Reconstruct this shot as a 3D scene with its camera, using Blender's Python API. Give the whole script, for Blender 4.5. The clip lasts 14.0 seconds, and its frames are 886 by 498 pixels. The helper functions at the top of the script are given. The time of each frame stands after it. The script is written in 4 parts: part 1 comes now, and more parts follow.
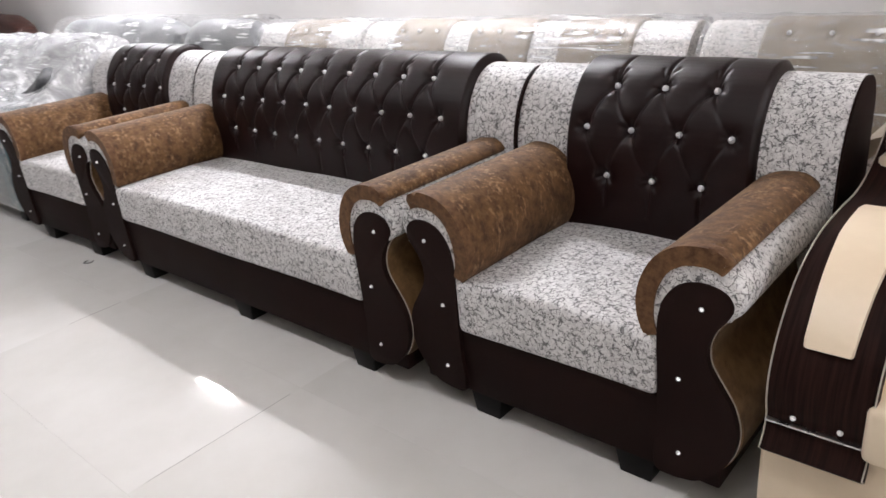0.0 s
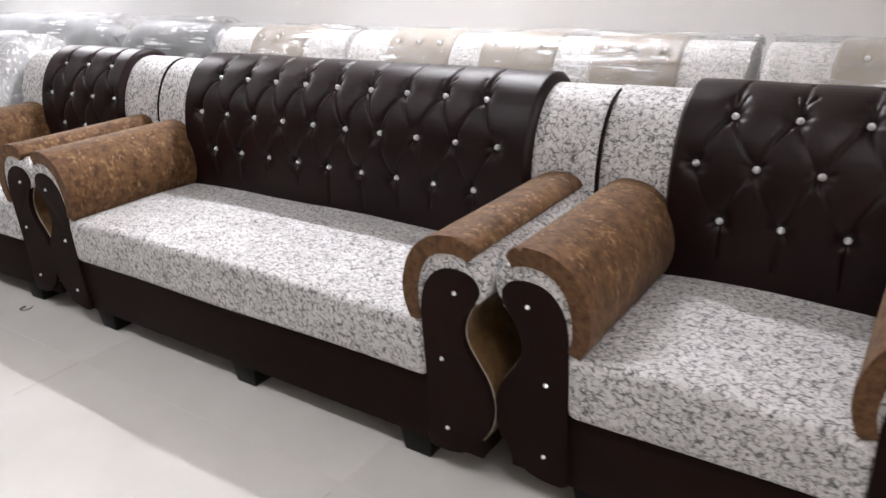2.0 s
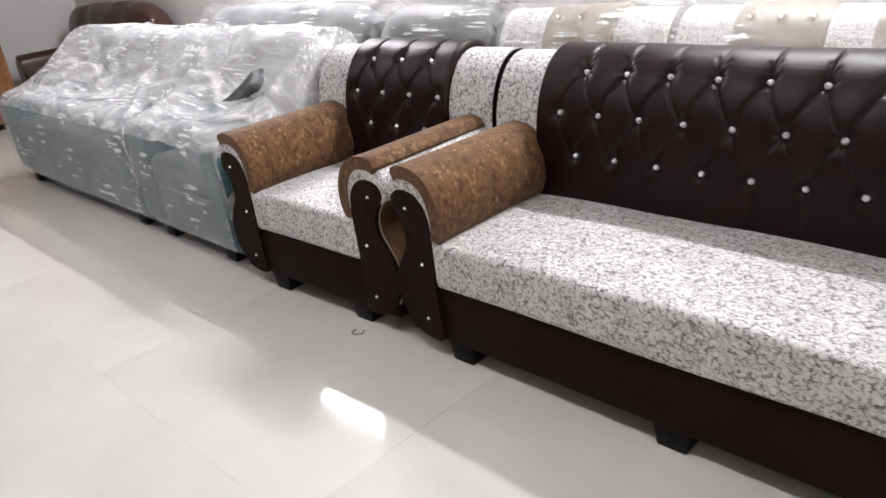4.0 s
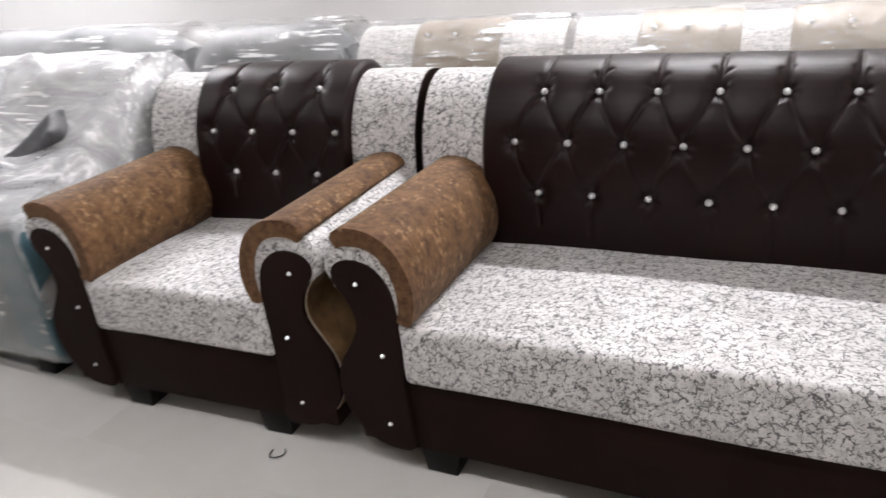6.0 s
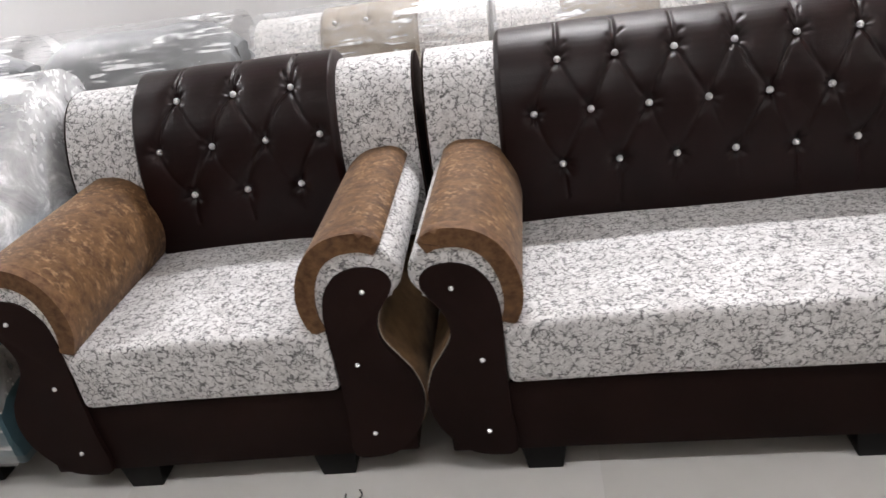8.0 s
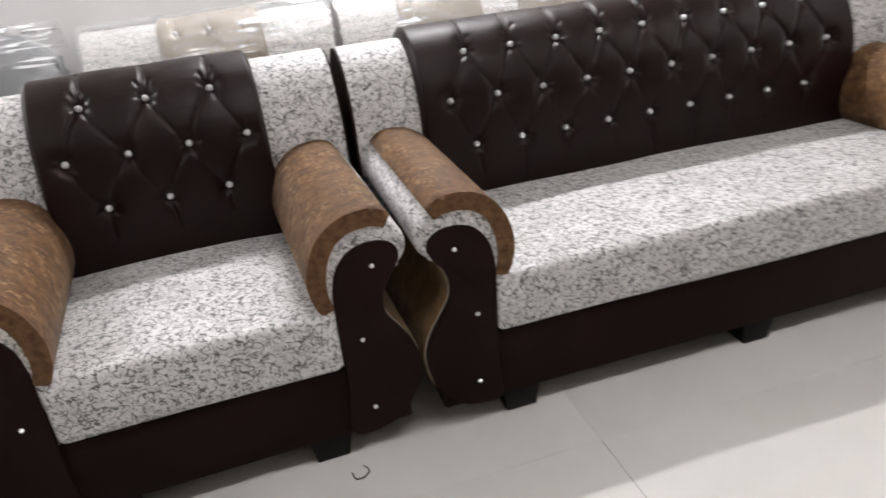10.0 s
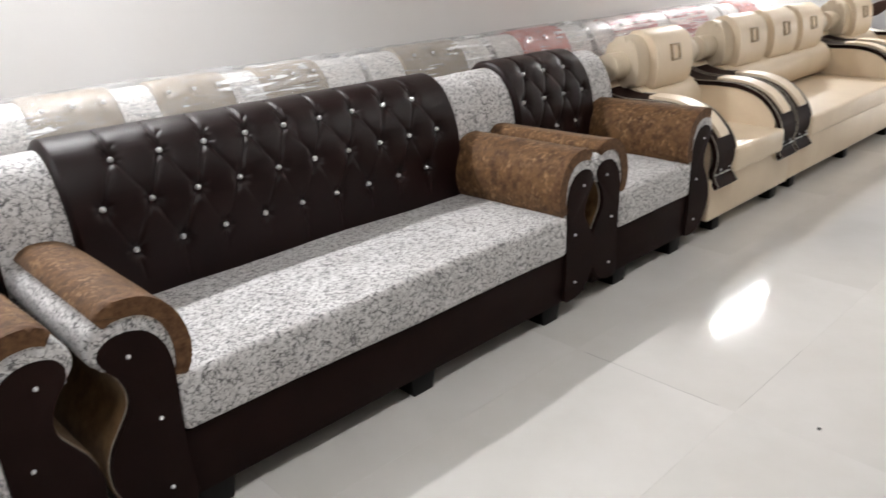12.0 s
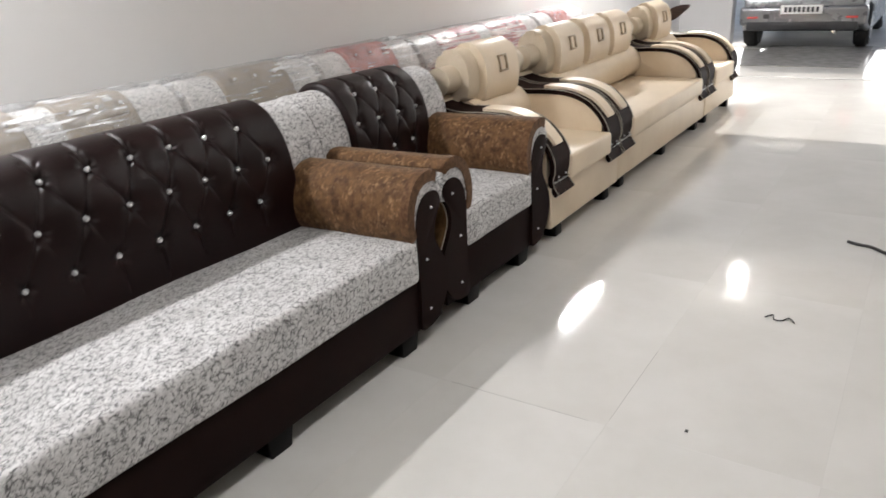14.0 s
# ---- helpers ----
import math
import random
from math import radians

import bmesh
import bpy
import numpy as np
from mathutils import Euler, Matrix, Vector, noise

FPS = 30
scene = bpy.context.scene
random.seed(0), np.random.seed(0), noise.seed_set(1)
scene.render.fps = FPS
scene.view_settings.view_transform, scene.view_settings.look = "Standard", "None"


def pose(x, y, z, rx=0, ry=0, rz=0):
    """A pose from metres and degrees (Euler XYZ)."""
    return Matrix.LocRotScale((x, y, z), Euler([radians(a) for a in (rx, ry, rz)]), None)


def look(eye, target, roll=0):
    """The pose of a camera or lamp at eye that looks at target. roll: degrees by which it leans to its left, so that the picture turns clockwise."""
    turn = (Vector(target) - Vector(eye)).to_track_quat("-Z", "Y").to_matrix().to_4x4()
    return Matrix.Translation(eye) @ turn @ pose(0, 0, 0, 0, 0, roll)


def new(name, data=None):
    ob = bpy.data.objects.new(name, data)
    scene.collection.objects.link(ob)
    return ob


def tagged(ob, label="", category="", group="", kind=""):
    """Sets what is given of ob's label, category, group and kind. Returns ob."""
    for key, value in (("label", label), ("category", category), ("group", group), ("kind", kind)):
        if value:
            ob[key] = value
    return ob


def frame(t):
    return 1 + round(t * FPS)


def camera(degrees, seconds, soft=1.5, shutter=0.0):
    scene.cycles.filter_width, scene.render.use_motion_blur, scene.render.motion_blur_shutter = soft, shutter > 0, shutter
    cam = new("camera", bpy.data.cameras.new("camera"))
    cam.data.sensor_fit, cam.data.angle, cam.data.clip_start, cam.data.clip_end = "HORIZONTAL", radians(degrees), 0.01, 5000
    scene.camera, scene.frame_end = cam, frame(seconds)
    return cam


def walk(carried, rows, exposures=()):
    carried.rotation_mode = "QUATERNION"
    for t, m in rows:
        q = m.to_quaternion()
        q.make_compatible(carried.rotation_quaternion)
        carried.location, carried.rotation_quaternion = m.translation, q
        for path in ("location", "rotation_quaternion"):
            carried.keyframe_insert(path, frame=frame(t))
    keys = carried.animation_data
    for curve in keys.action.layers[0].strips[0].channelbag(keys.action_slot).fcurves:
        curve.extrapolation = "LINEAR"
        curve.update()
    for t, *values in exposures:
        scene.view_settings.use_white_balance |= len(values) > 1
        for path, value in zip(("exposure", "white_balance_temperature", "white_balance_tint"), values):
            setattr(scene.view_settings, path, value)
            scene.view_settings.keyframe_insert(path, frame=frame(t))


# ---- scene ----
cam = camera(61.7, 14.0, shutter=0.5)
PATH = [
    (0, (3.544, -1.368, 1.34), (2.282, -0.027, 0.562), -6.0),
    (0.5, (3.426, -1.419, 1.344), (2.269, 0.017, 0.572), -5.0),
    (1, (3.262, -1.379, 1.337), (2.139, 0.09, 0.574), -4.1),
    (1.5, (3.074, -1.305, 1.333), (1.899, 0.108, 0.544), -5.7),
    (2, (2.884, -1.301, 1.321), (1.812, 0.202, 0.551), -3.1),
    (2.5, (2.643, -1.404, 1.329), (1.601, 0.118, 0.557), -6.0),
    (3, (2.429, -1.445, 1.345), (1.172, -0.097, 0.567), -5.2),
    (3.2, (2.314, -1.496, 1.4), (0.943, -0.284, 0.593), -7.5),
    (5.3, (1.354, -1.373, 1.326), (0.223, 0.069, 0.526), -9.1),
    (5.5, (1.265, -1.358, 1.316), (0.188, 0.127, 0.519), -9.6),
    (6, (1.105, -1.322, 1.314), (0.267, 0.307, 0.511), -6.0),
    (6.5, (0.896, -1.404, 1.33), (0.341, 0.334, 0.51), -5.6),
    (7, (0.75, -1.443, 1.324), (0.29, 0.318, 0.495), -4.3),
    (7.5, (0.569, -1.395, 1.338), (0.222, 0.384, 0.493), -7.4),
    (7.7, (0.504, -1.382, 1.336), (0.175, 0.38, 0.448), -8.2),
    (9.8, (-0.226, -1.467, 1.34), (0.16, 0.277, 0.44), -6.2),
    (10, (-0.27, -1.511, 1.347), (0.21, 0.208, 0.444), -5.3),
    (10.5, (-0.337, -1.557, 1.352), (0.447, 0.061, 0.477), -3.2),
    (11, (-0.346, -1.579, 1.373), (0.662, -0.06, 0.55), -2.8),
    (11.5, (-0.332, -1.617, 1.389), (0.855, -0.194, 0.638), -2.4),
    (12, (-0.336, -1.634, 1.391), (0.944, -0.282, 0.661), -2.2),
    (12.5, (-0.337, -1.641, 1.393), (1.107, -0.442, 0.702), -0.2),
    (13, (-0.325, -1.625, 1.387), (1.181, -0.501, 0.704), 0.2),
    (13.5, (-0.275, -1.549, 1.383), (1.232, -0.457, 0.651), -1.3),
    (14, (-0.206, -1.495, 1.391), (1.35, -0.463, 0.675), -3.3),
]
walk(cam, [(t, look(e, g, r)) for t, e, g, r in PATH], [(0.0, 0.30, 6400, 14), (7.5, 0.17, 6500, 13), (11.0, 0.13, 6500, 11), (13.0, 0.02, 6500, 10), (14.0, 0.0, 6500, 10)])

# ---- world and light ----
WALL_Y, ROOM_X0, ROOM_X1, SHOP_X1, ROOM_Y0, CEIL = 1.97, -7.4, 12.2, 10.1, -4.6, 2.75
world = bpy.data.worlds.new("sky")
scene.world = world
world.use_nodes = True
wn = world.node_tree.nodes
sky = wn.new("ShaderNodeTexSky")
sky.sky_type, sky.sun_disc = "NISHITA", False
sky.sun_elevation, sky.sun_rotation = radians(31), radians(80)
world.node_tree.links.new(sky.outputs[0], wn["Background"].inputs[0])
wn["Background"].inputs[1].default_value = 0.12
sun = new("sun", bpy.data.lights.new("sun", "SUN"))
sun.data.energy, sun.data.angle, sun.data.color = 5.0, radians(0.6), (1.0, 0.95, 0.88)
sun.matrix_world = look((20, 1.8, 6.1), (10, 0, 0))

# The last four are unseen extra lamps, added to fill the sofa fronts.
TUBES_AND_FILL = [(-3.0, 1.72, 76), (0.7, 1.72, 63), (7.7, 1.72, 112), (-2.3, -0.9, 16), (0.4, -0.9, 13), (3.0, -0.9, 12), (7.2, -1.9, 14)]
for tx, ty, power in TUBES_AND_FILL:
    lamp = new("tube_and_fill_glow", bpy.data.lights.new("tube_and_fill_glow", "AREA"))
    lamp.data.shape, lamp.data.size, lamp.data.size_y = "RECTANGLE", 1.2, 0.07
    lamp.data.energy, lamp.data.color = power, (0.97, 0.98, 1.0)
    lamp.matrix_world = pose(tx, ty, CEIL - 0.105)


lamp = new("bulb_glow", bpy.data.lights.new("bulb_glow", "POINT"))
lamp.data.energy, lamp.data.color, lamp.data.shadow_soft_size = 26, (1.0, 0.97, 0.93), 0.09
lamp.location = (9.0, 0.15, CEIL - 0.24)

# ---- materials ----
def shader(name):
    m = bpy.data.materials.new(name)
    m.use_nodes = True
    nt = m.node_tree
    return m, nt, nt.nodes["Principled BSDF"]


def link(nt, a, b):
    nt.links.new(a, b)


def node(nt, kind, **values):
    n = nt.nodes.new(kind)
    for key, value in values.items():
        n.inputs[key].default_value = value
    return n


def ramp(nt, source, stops):
    r = nt.nodes.new("ShaderNodeValToRGB")
    while len(r.color_ramp.elements) < len(stops):
        r.color_ramp.elements.new(0.5)
    for e, (p, c) in zip(r.color_ramp.elements, stops):
        e.position, e.color = p, (*c, 1) if len(c) == 3 else c
    link(nt, source, r.inputs[0])
    return r


def grey(v):
    return (v, v, v)


def surface(name, c1, c2, scale=6.0, rough=0.5, rough2=None, bump=0.15, grain=180.0, metal=0.0, stretch=(1, 1, 1), coat=0.0, sheen=0.0, depth=0.002, lo=0.35, hi=0.65, spec=0.5):
    """Two-tone surface with large stains, fine grain in the relief and uneven gloss."""
    m, nt, p = shader(name)
    tc = nt.nodes.new("ShaderNodeTexCoord")
    mp = node(nt, "ShaderNodeMapping", Scale=stretch)
    link(nt, tc.outputs["Object"], mp.inputs[0])
    big = node(nt, "ShaderNodeTexNoise", Scale=scale, Detail=5.0, Roughness=0.6)
    link(nt, mp.outputs[0], big.inputs[0])
    col = ramp(nt, big.outputs[0], [(lo, c1), (hi, c2)])
    link(nt, col.outputs[0], p.inputs["Base Color"])
    fine = node(nt, "ShaderNodeTexNoise", Scale=grain, Detail=3.0)
    link(nt, mp.outputs[0], fine.inputs[0])
    b = node(nt, "ShaderNodeBump", Strength=bump, Distance=depth)
    link(nt, fine.outputs[0], b.inputs["Height"])
    link(nt, b.outputs[0], p.inputs["Normal"])
    rr = ramp(nt, big.outputs[0], [(0.3, grey(rough)), (0.7, grey(rough2 if rough2 is not None else rough))])
    link(nt, rr.outputs[0], p.inputs["Roughness"])
    p.inputs["Metallic"].default_value = metal
    p.inputs["Specular IOR Level"].default_value = spec
    p.inputs["Coat Weight"].default_value = coat
    p.inputs["Sheen Weight"].default_value = sheen
    return m


def math_node(nt, operation, a, b):
    n = nt.nodes.new("ShaderNodeMath")
    n.operation = operation
    for k, v in enumerate((a, b)):
        if isinstance(v, float):
            n.inputs[k].default_value = v
        else:
            link(nt, v, n.inputs[k])
    return n.outputs[0]


def crackle(name, ground, ground2, line, scale=36.0):
    """Woven upholstery printed with short broken strokes over soft grey blotches."""
    m, nt, p = shader(name)
    tc = nt.nodes.new("ShaderNodeTexCoord")
    at = tc.outputs["Object"]
    warp = node(nt, "ShaderNodeTexNoise", Scale=scale * 0.75, Detail=3.0, Roughness=0.65)
    link(nt, at, warp.inputs[0])
    mix = nt.nodes.new("ShaderNodeVectorMath")
    mix.operation = "MULTIPLY_ADD"
    mix.inputs[1].default_value = (1.6 / scale,) * 3
    link(nt, warp.outputs["Color"], mix.inputs[0])
    link(nt, at, mix.inputs[2])
    ink = None
    for sc, width, cut, depth in ((scale, 0.10, 0.44, 0.97), (scale * 1.5, 0.12, 0.47, 0.85), (scale * 2.5, 0.20, 0.50, 0.28)):
        v = node(nt, "ShaderNodeTexVoronoi", Scale=sc)
        v.feature = "DISTANCE_TO_EDGE"
        link(nt, mix.outputs[0], v.inputs[0])
        edge = ramp(nt, v.outputs["Distance"], [(width * 0.35, grey(1.0)), (width, grey(0.0))])
        gaps = node(nt, "ShaderNodeTexNoise", Scale=sc * 1.25, Detail=2.0, Roughness=0.7)
        link(nt, at, gaps.inputs[0])
        keep = ramp(nt, gaps.outputs[0], [(cut, grey(0.0)), (cut + 0.10, grey(depth))])
        layer = math_node(nt, "MULTIPLY", edge.outputs[0], keep.outputs[0])
        ink = layer if ink is None else math_node(nt, "MAXIMUM", ink, layer)
    tone = node(nt, "ShaderNodeTexNoise", Scale=9.0, Detail=4.0)
    link(nt, at, tone.inputs[0])
    blot = node(nt, "ShaderNodeTexNoise", Scale=scale * 1.1, Detail=4.0, Roughness=0.7)
    link(nt, at, blot.inputs[0])
    soft = ramp(nt, blot.outputs[0], [(0.48, grey(0.0)), (0.68, grey(0.40))])
    ink = math_node(nt, "MAXIMUM", ink, soft.outputs[0])
    base = ramp(nt, tone.outputs[0], [(0.35, ground), (0.65, ground2)])
    c = nt.nodes.new("ShaderNodeMix")
    c.data_type = "RGBA"
    link(nt, ink, c.inputs[0])
    link(nt, base.outputs[0], c.inputs[6])
    c.inputs[7].default_value = (*line, 1)
    link(nt, c.outputs[2], p.inputs["Base Color"])
    weave = node(nt, "ShaderNodeTexNoise", Scale=420.0, Detail=2.0)
    link(nt, at, weave.inputs[0])
    b = node(nt, "ShaderNodeBump", Strength=0.35, Distance=0.001)
    link(nt, weave.outputs[0], b.inputs["Height"])
    link(nt, b.outputs[0], p.inputs["Normal"])
    p.inputs["Roughness"].default_value = 0.55
    p.inputs["Sheen Weight"].default_value = 0.15
    return m


def suede(name, dark, mid, fleck):
    """Napped suede: dark and mid patches with short pale flecks where the nap is brushed up."""
    m, nt, p = shader(name)
    tc = nt.nodes.new("ShaderNodeTexCoord")
    at = tc.outputs["Object"]
    big = node(nt, "ShaderNodeTexNoise", Scale=26.0, Detail=5.0, Roughness=0.65)
    link(nt, at, big.inputs[0])
    base = ramp(nt, big.outputs[0], [(0.36, dark), (0.62, mid)])
    mp = node(nt, "ShaderNodeMapping", Scale=(1.0, 0.8, 0.45), Rotation=(0.35, 0.2, 0.0))
    link(nt, at, mp.inputs[0])
    spots = node(nt, "ShaderNodeTexNoise", Scale=78.0, Detail=2.0, Roughness=0.6)
    link(nt, mp.outputs[0], spots.inputs[0])
    where = ramp(nt, spots.outputs[0], [(0.50, grey(0.0)), (0.72, grey(0.78))])
    zone = node(nt, "ShaderNodeTexNoise", Scale=14.0, Detail=2.0)
    link(nt, at, zone.inputs[0])
    some = ramp(nt, zone.outputs[0], [(0.40, grey(0.15)), (0.60, grey(1.0))])
    amount = math_node(nt, "MULTIPLY", where.outputs[0], some.outputs[0])
    c = nt.nodes.new("ShaderNodeMix")
    c.data_type = "RGBA"
    link(nt, amount, c.inputs[0])
    link(nt, base.outputs[0], c.inputs[6])
    c.inputs[7].default_value = (*fleck, 1)
    link(nt, c.outputs[2], p.inputs["Base Color"])
    nap = node(nt, "ShaderNodeTexNoise", Scale=260.0, Detail=3.0)
    link(nt, at, nap.inputs[0])
    b = node(nt, "ShaderNodeBump", Strength=0.35, Distance=0.002)
    link(nt, nap.outputs[0], b.inputs["Height"])
    link(nt, b.outputs[0], p.inputs["Normal"])
    p.inputs["Roughness"].default_value = 0.72
    p.inputs["Specular IOR Level"].default_value = 0.25
    p.inputs["Sheen Weight"].default_value = 0.06
    return m


def film(name, haze=0.16, shine=0.22, scale=9.0, tint=(0.86, 0.87, 0.88), folds=0.6, tilt=0.06, bare=0.50, relief=0.5, matte=0.17):
    """Thin clear packing film: mostly see-through, milky in the folds, glossy; fold lines also paint glare."""
    m = bpy.data.materials.new(name)
    m.use_nodes = True
    nt = m.node_tree
    nt.nodes.clear()
    out = nt.nodes.new("ShaderNodeOutputMaterial")
    tc = nt.nodes.new("ShaderNodeTexCoord")
    mp = node(nt, "ShaderNodeMapping", Scale=(0.6, 1.6, 1.6), Rotation=(0.3, 0.5, 0.2))
    link(nt, tc.outputs["Object"], mp.inputs[0])
    n = node(nt, "ShaderNodeTexNoise", Scale=scale, Detail=6.0, Roughness=0.62, Distortion=1.2)
    link(nt, mp.outputs[0], n.inputs[0])
    b = node(nt, "ShaderNodeBump", Strength=relief, Distance=0.02)
    link(nt, n.outputs[0], b.inputs["Height"])
    gloss = node(nt, "ShaderNodeBsdfGlossy", Color=(0.95, 0.95, 0.95, 1), Roughness=matte)
    link(nt, b.outputs[0], gloss.inputs["Normal"])
    milk = node(nt, "ShaderNodeBsdfDiffuse", Color=(*tint, 1))
    link(nt, b.outputs[0], milk.inputs["Normal"])
    clear = node(nt, "ShaderNodeBsdfTransparent", Color=(0.97, 0.97, 0.97, 1))
    f = ramp(nt, n.outputs[0], [(0.30, grey(haze * 0.4)), (0.55, grey(haze)), (0.72, grey(min(1, haze * 2.4)))])
    mp2 = node(nt, "ShaderNodeMapping", Scale=(0.22, 1.5, 1.7), Rotation=(0.1, 0.22, 0.5))
    link(nt, tc.outputs["Object"], mp2.inputs[0])
    n2 = node(nt, "ShaderNodeTexNoise", Scale=scale * 1.3, Detail=3.0, Roughness=0.55, Distortion=1.8)
    link(nt, mp2.outputs[0], n2.inputs[0])
    # White crease lines: whitened folds, with glare painted into the same opacity.
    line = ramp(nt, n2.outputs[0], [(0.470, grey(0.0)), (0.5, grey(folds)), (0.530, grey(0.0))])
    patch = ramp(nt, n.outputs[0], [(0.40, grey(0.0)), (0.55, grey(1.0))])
    both = nt.nodes.new("ShaderNodeMath")
    both.operation = "MULTIPLY"
    link(nt, line.outputs[0], both.inputs[0])
    link(nt, patch.outputs[0], both.inputs[1])
    most = nt.nodes.new("ShaderNodeMath")
    most.operation = "MAXIMUM"
    link(nt, f.outputs[0], most.inputs[0])
    link(nt, both.outputs[0], most.inputs[1])
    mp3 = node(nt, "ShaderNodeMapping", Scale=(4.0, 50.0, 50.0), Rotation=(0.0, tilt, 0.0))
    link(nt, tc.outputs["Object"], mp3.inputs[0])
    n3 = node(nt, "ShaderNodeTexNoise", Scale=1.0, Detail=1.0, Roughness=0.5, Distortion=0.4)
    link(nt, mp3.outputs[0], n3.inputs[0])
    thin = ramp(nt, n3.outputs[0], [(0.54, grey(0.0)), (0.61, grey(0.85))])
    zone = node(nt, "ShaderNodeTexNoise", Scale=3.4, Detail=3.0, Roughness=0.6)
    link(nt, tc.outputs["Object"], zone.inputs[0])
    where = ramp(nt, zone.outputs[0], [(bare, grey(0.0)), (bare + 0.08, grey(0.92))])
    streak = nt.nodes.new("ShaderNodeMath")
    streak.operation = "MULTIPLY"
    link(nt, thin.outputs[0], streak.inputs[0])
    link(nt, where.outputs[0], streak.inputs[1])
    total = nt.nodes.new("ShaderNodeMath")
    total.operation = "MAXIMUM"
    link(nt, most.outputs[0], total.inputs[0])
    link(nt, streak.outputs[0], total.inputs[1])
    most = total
    a = nt.nodes.new("ShaderNodeMixShader")
    link(nt, most.outputs[0], a.inputs[0])
    link(nt, clear.outputs[0], a.inputs[1])
    link(nt, milk.outputs[0], a.inputs[2])
    lw = node(nt, "ShaderNodeFresnel", IOR=1.5)
    link(nt, b.outputs[0], lw.inputs["Normal"])
    k = nt.nodes.new("ShaderNodeMath")
    k.operation, k.use_clamp = "MULTIPLY_ADD", True
    k.inputs[1].default_value, k.inputs[2].default_value = shine * 4.5, shine * 0.35
    link(nt, lw.outputs[0], k.inputs[0])
    e = nt.nodes.new("ShaderNodeMixShader")
    link(nt, k.outputs[0], e.inputs[0])
    link(nt, a.outputs[0], e.inputs[1])
    link(nt, gloss.outputs[0], e.inputs[2])
    link(nt, e.outputs[0], out.inputs[0])
    return m


def glow(name, color, strength):
    m, nt, p = shader(name)
    p.inputs["Base Color"].default_value = (*color, 1)
    p.inputs["Emission Color"].default_value = (*color, 1)
    p.inputs["Emission Strength"].default_value = strength
    return m


M_FABRIC = crackle("crackle_print_fabric", (0.60, 0.585, 0.58), (0.71, 0.70, 0.695), (0.072, 0.068, 0.069), 43.0)
M_FABRIC2 = crackle("pale_crackle_fabric", (0.68, 0.66, 0.64), (0.76, 0.74, 0.72), (0.24, 0.23, 0.22), 44.0)
M_LEATHER = surface("dark_leatherette", (0.0070, 0.0019, 0.0018), (0.0110, 0.0031, 0.0029), 8, 0.36, 0.43, 0.25, 260, lo=0.3, hi=0.7, spec=0.21)
M_PLINTH = surface("dark_brown_rexine", (0.0105, 0.0045, 0.0037), (0.0160, 0.0072, 0.0060), 5, 0.55, 0.65, 0.3, 320, spec=0.07)
M_SUEDE = suede("brown_suede", (0.056, 0.023, 0.0070), (0.140, 0.069, 0.025), (0.34, 0.205, 0.105))
M_SUEDE_EDGE = surface("dark_brown_suede", (0.064, 0.026, 0.008), (0.15, 0.074, 0.030), 46, 0.8, 0.7, 0.3, 240, sheen=0.05, spec=0.3)
M_OLIVE = surface("tan_suede_side", (0.085, 0.042, 0.012), (0.18, 0.10, 0.038), 18, 0.75, 0.65, 0.3, 240, sheen=0.06, spec=0.3)
M_PIPE = surface("pale_piping", (0.34, 0.30, 0.25), (0.46, 0.42, 0.36), 40, 0.5)
M_STUD = surface("crystal_stud", (0.86, 0.86, 0.88), (0.94, 0.94, 0.96), 60, 0.14, 0.20, 0.0, metal=0.35)
M_FOOT = surface("black_leg_paint", (0.0025, 0.002, 0.002), (0.005, 0.0042, 0.004), 12, 0.5, spec=0.15)
M_TAUPE = surface("taupe_suede", (0.225, 0.180, 0.130), (0.31, 0.255, 0.195), 12, 0.6, 0.5, 0.2, 220, sheen=0.1)
M_RED = surface("faded_red_suede", (0.33, 0.085, 0.075), (0.45, 0.15, 0.13), 10, 0.6, 0.5, 0.2, 220)
M_PINK = surface("striped_pink_cloth", (0.46, 0.13, 0.14), (0.72, 0.62, 0.60), 5, 0.6, 0.5, 0.2, 220, stretch=(0.4, 1, 9), lo=0.46, hi=0.52)
M_GREYV = surface("grey_velvet", (0.13, 0.135, 0.14), (0.24, 0.245, 0.25), 7, 0.7, 0.6, 0.3, 200, sheen=0.3)
M_DARKV = surface("charcoal_film_gap", (0.035, 0.035, 0.04), (0.10, 0.10, 0.105), 14, 0.6, 0.5, 0.3, 200)
M_PALE = surface("pale_grey_velvet", (0.42, 0.43, 0.44), (0.56, 0.57, 0.58), 7, 0.7, 0.6, 0.3, 200)
M_SLATE = surface("slate_teal_velvet", (0.085, 0.115, 0.130), (0.15, 0.185, 0.20), 6, 0.6, 0.5, 0.2, 200)
M_TEAL = surface("teal_velvet", (0.030, 0.085, 0.110), (0.065, 0.135, 0.165), 6, 0.6, 0.5, 0.2, 200, sheen=0.1)
M_CREAM = surface("cream_leatherette", (0.73, 0.595, 0.435), (0.80, 0.67, 0.505), 4, 0.36, 0.45, 0.2, 260)
M_CREAM2 = surface("cream_leatherette_fold", (0.60, 0.50, 0.37), (0.68, 0.58, 0.445), 8, 0.42, 0.5, 0.2, 260)
M_TAN = surface("tan_leatherette_trim", (0.36, 0.27, 0.17), (0.44, 0.34, 0.22), 8, 0.42, 0.5, 0.2, 260)
M_WOOD = surface("dark_wood_laminate", (0.0080, 0.0034, 0.0028), (0.024, 0.0100, 0.0078), 5, 0.50, 0.58, 0.06, 90, stretch=(28, 1, 1), spec=0.06)
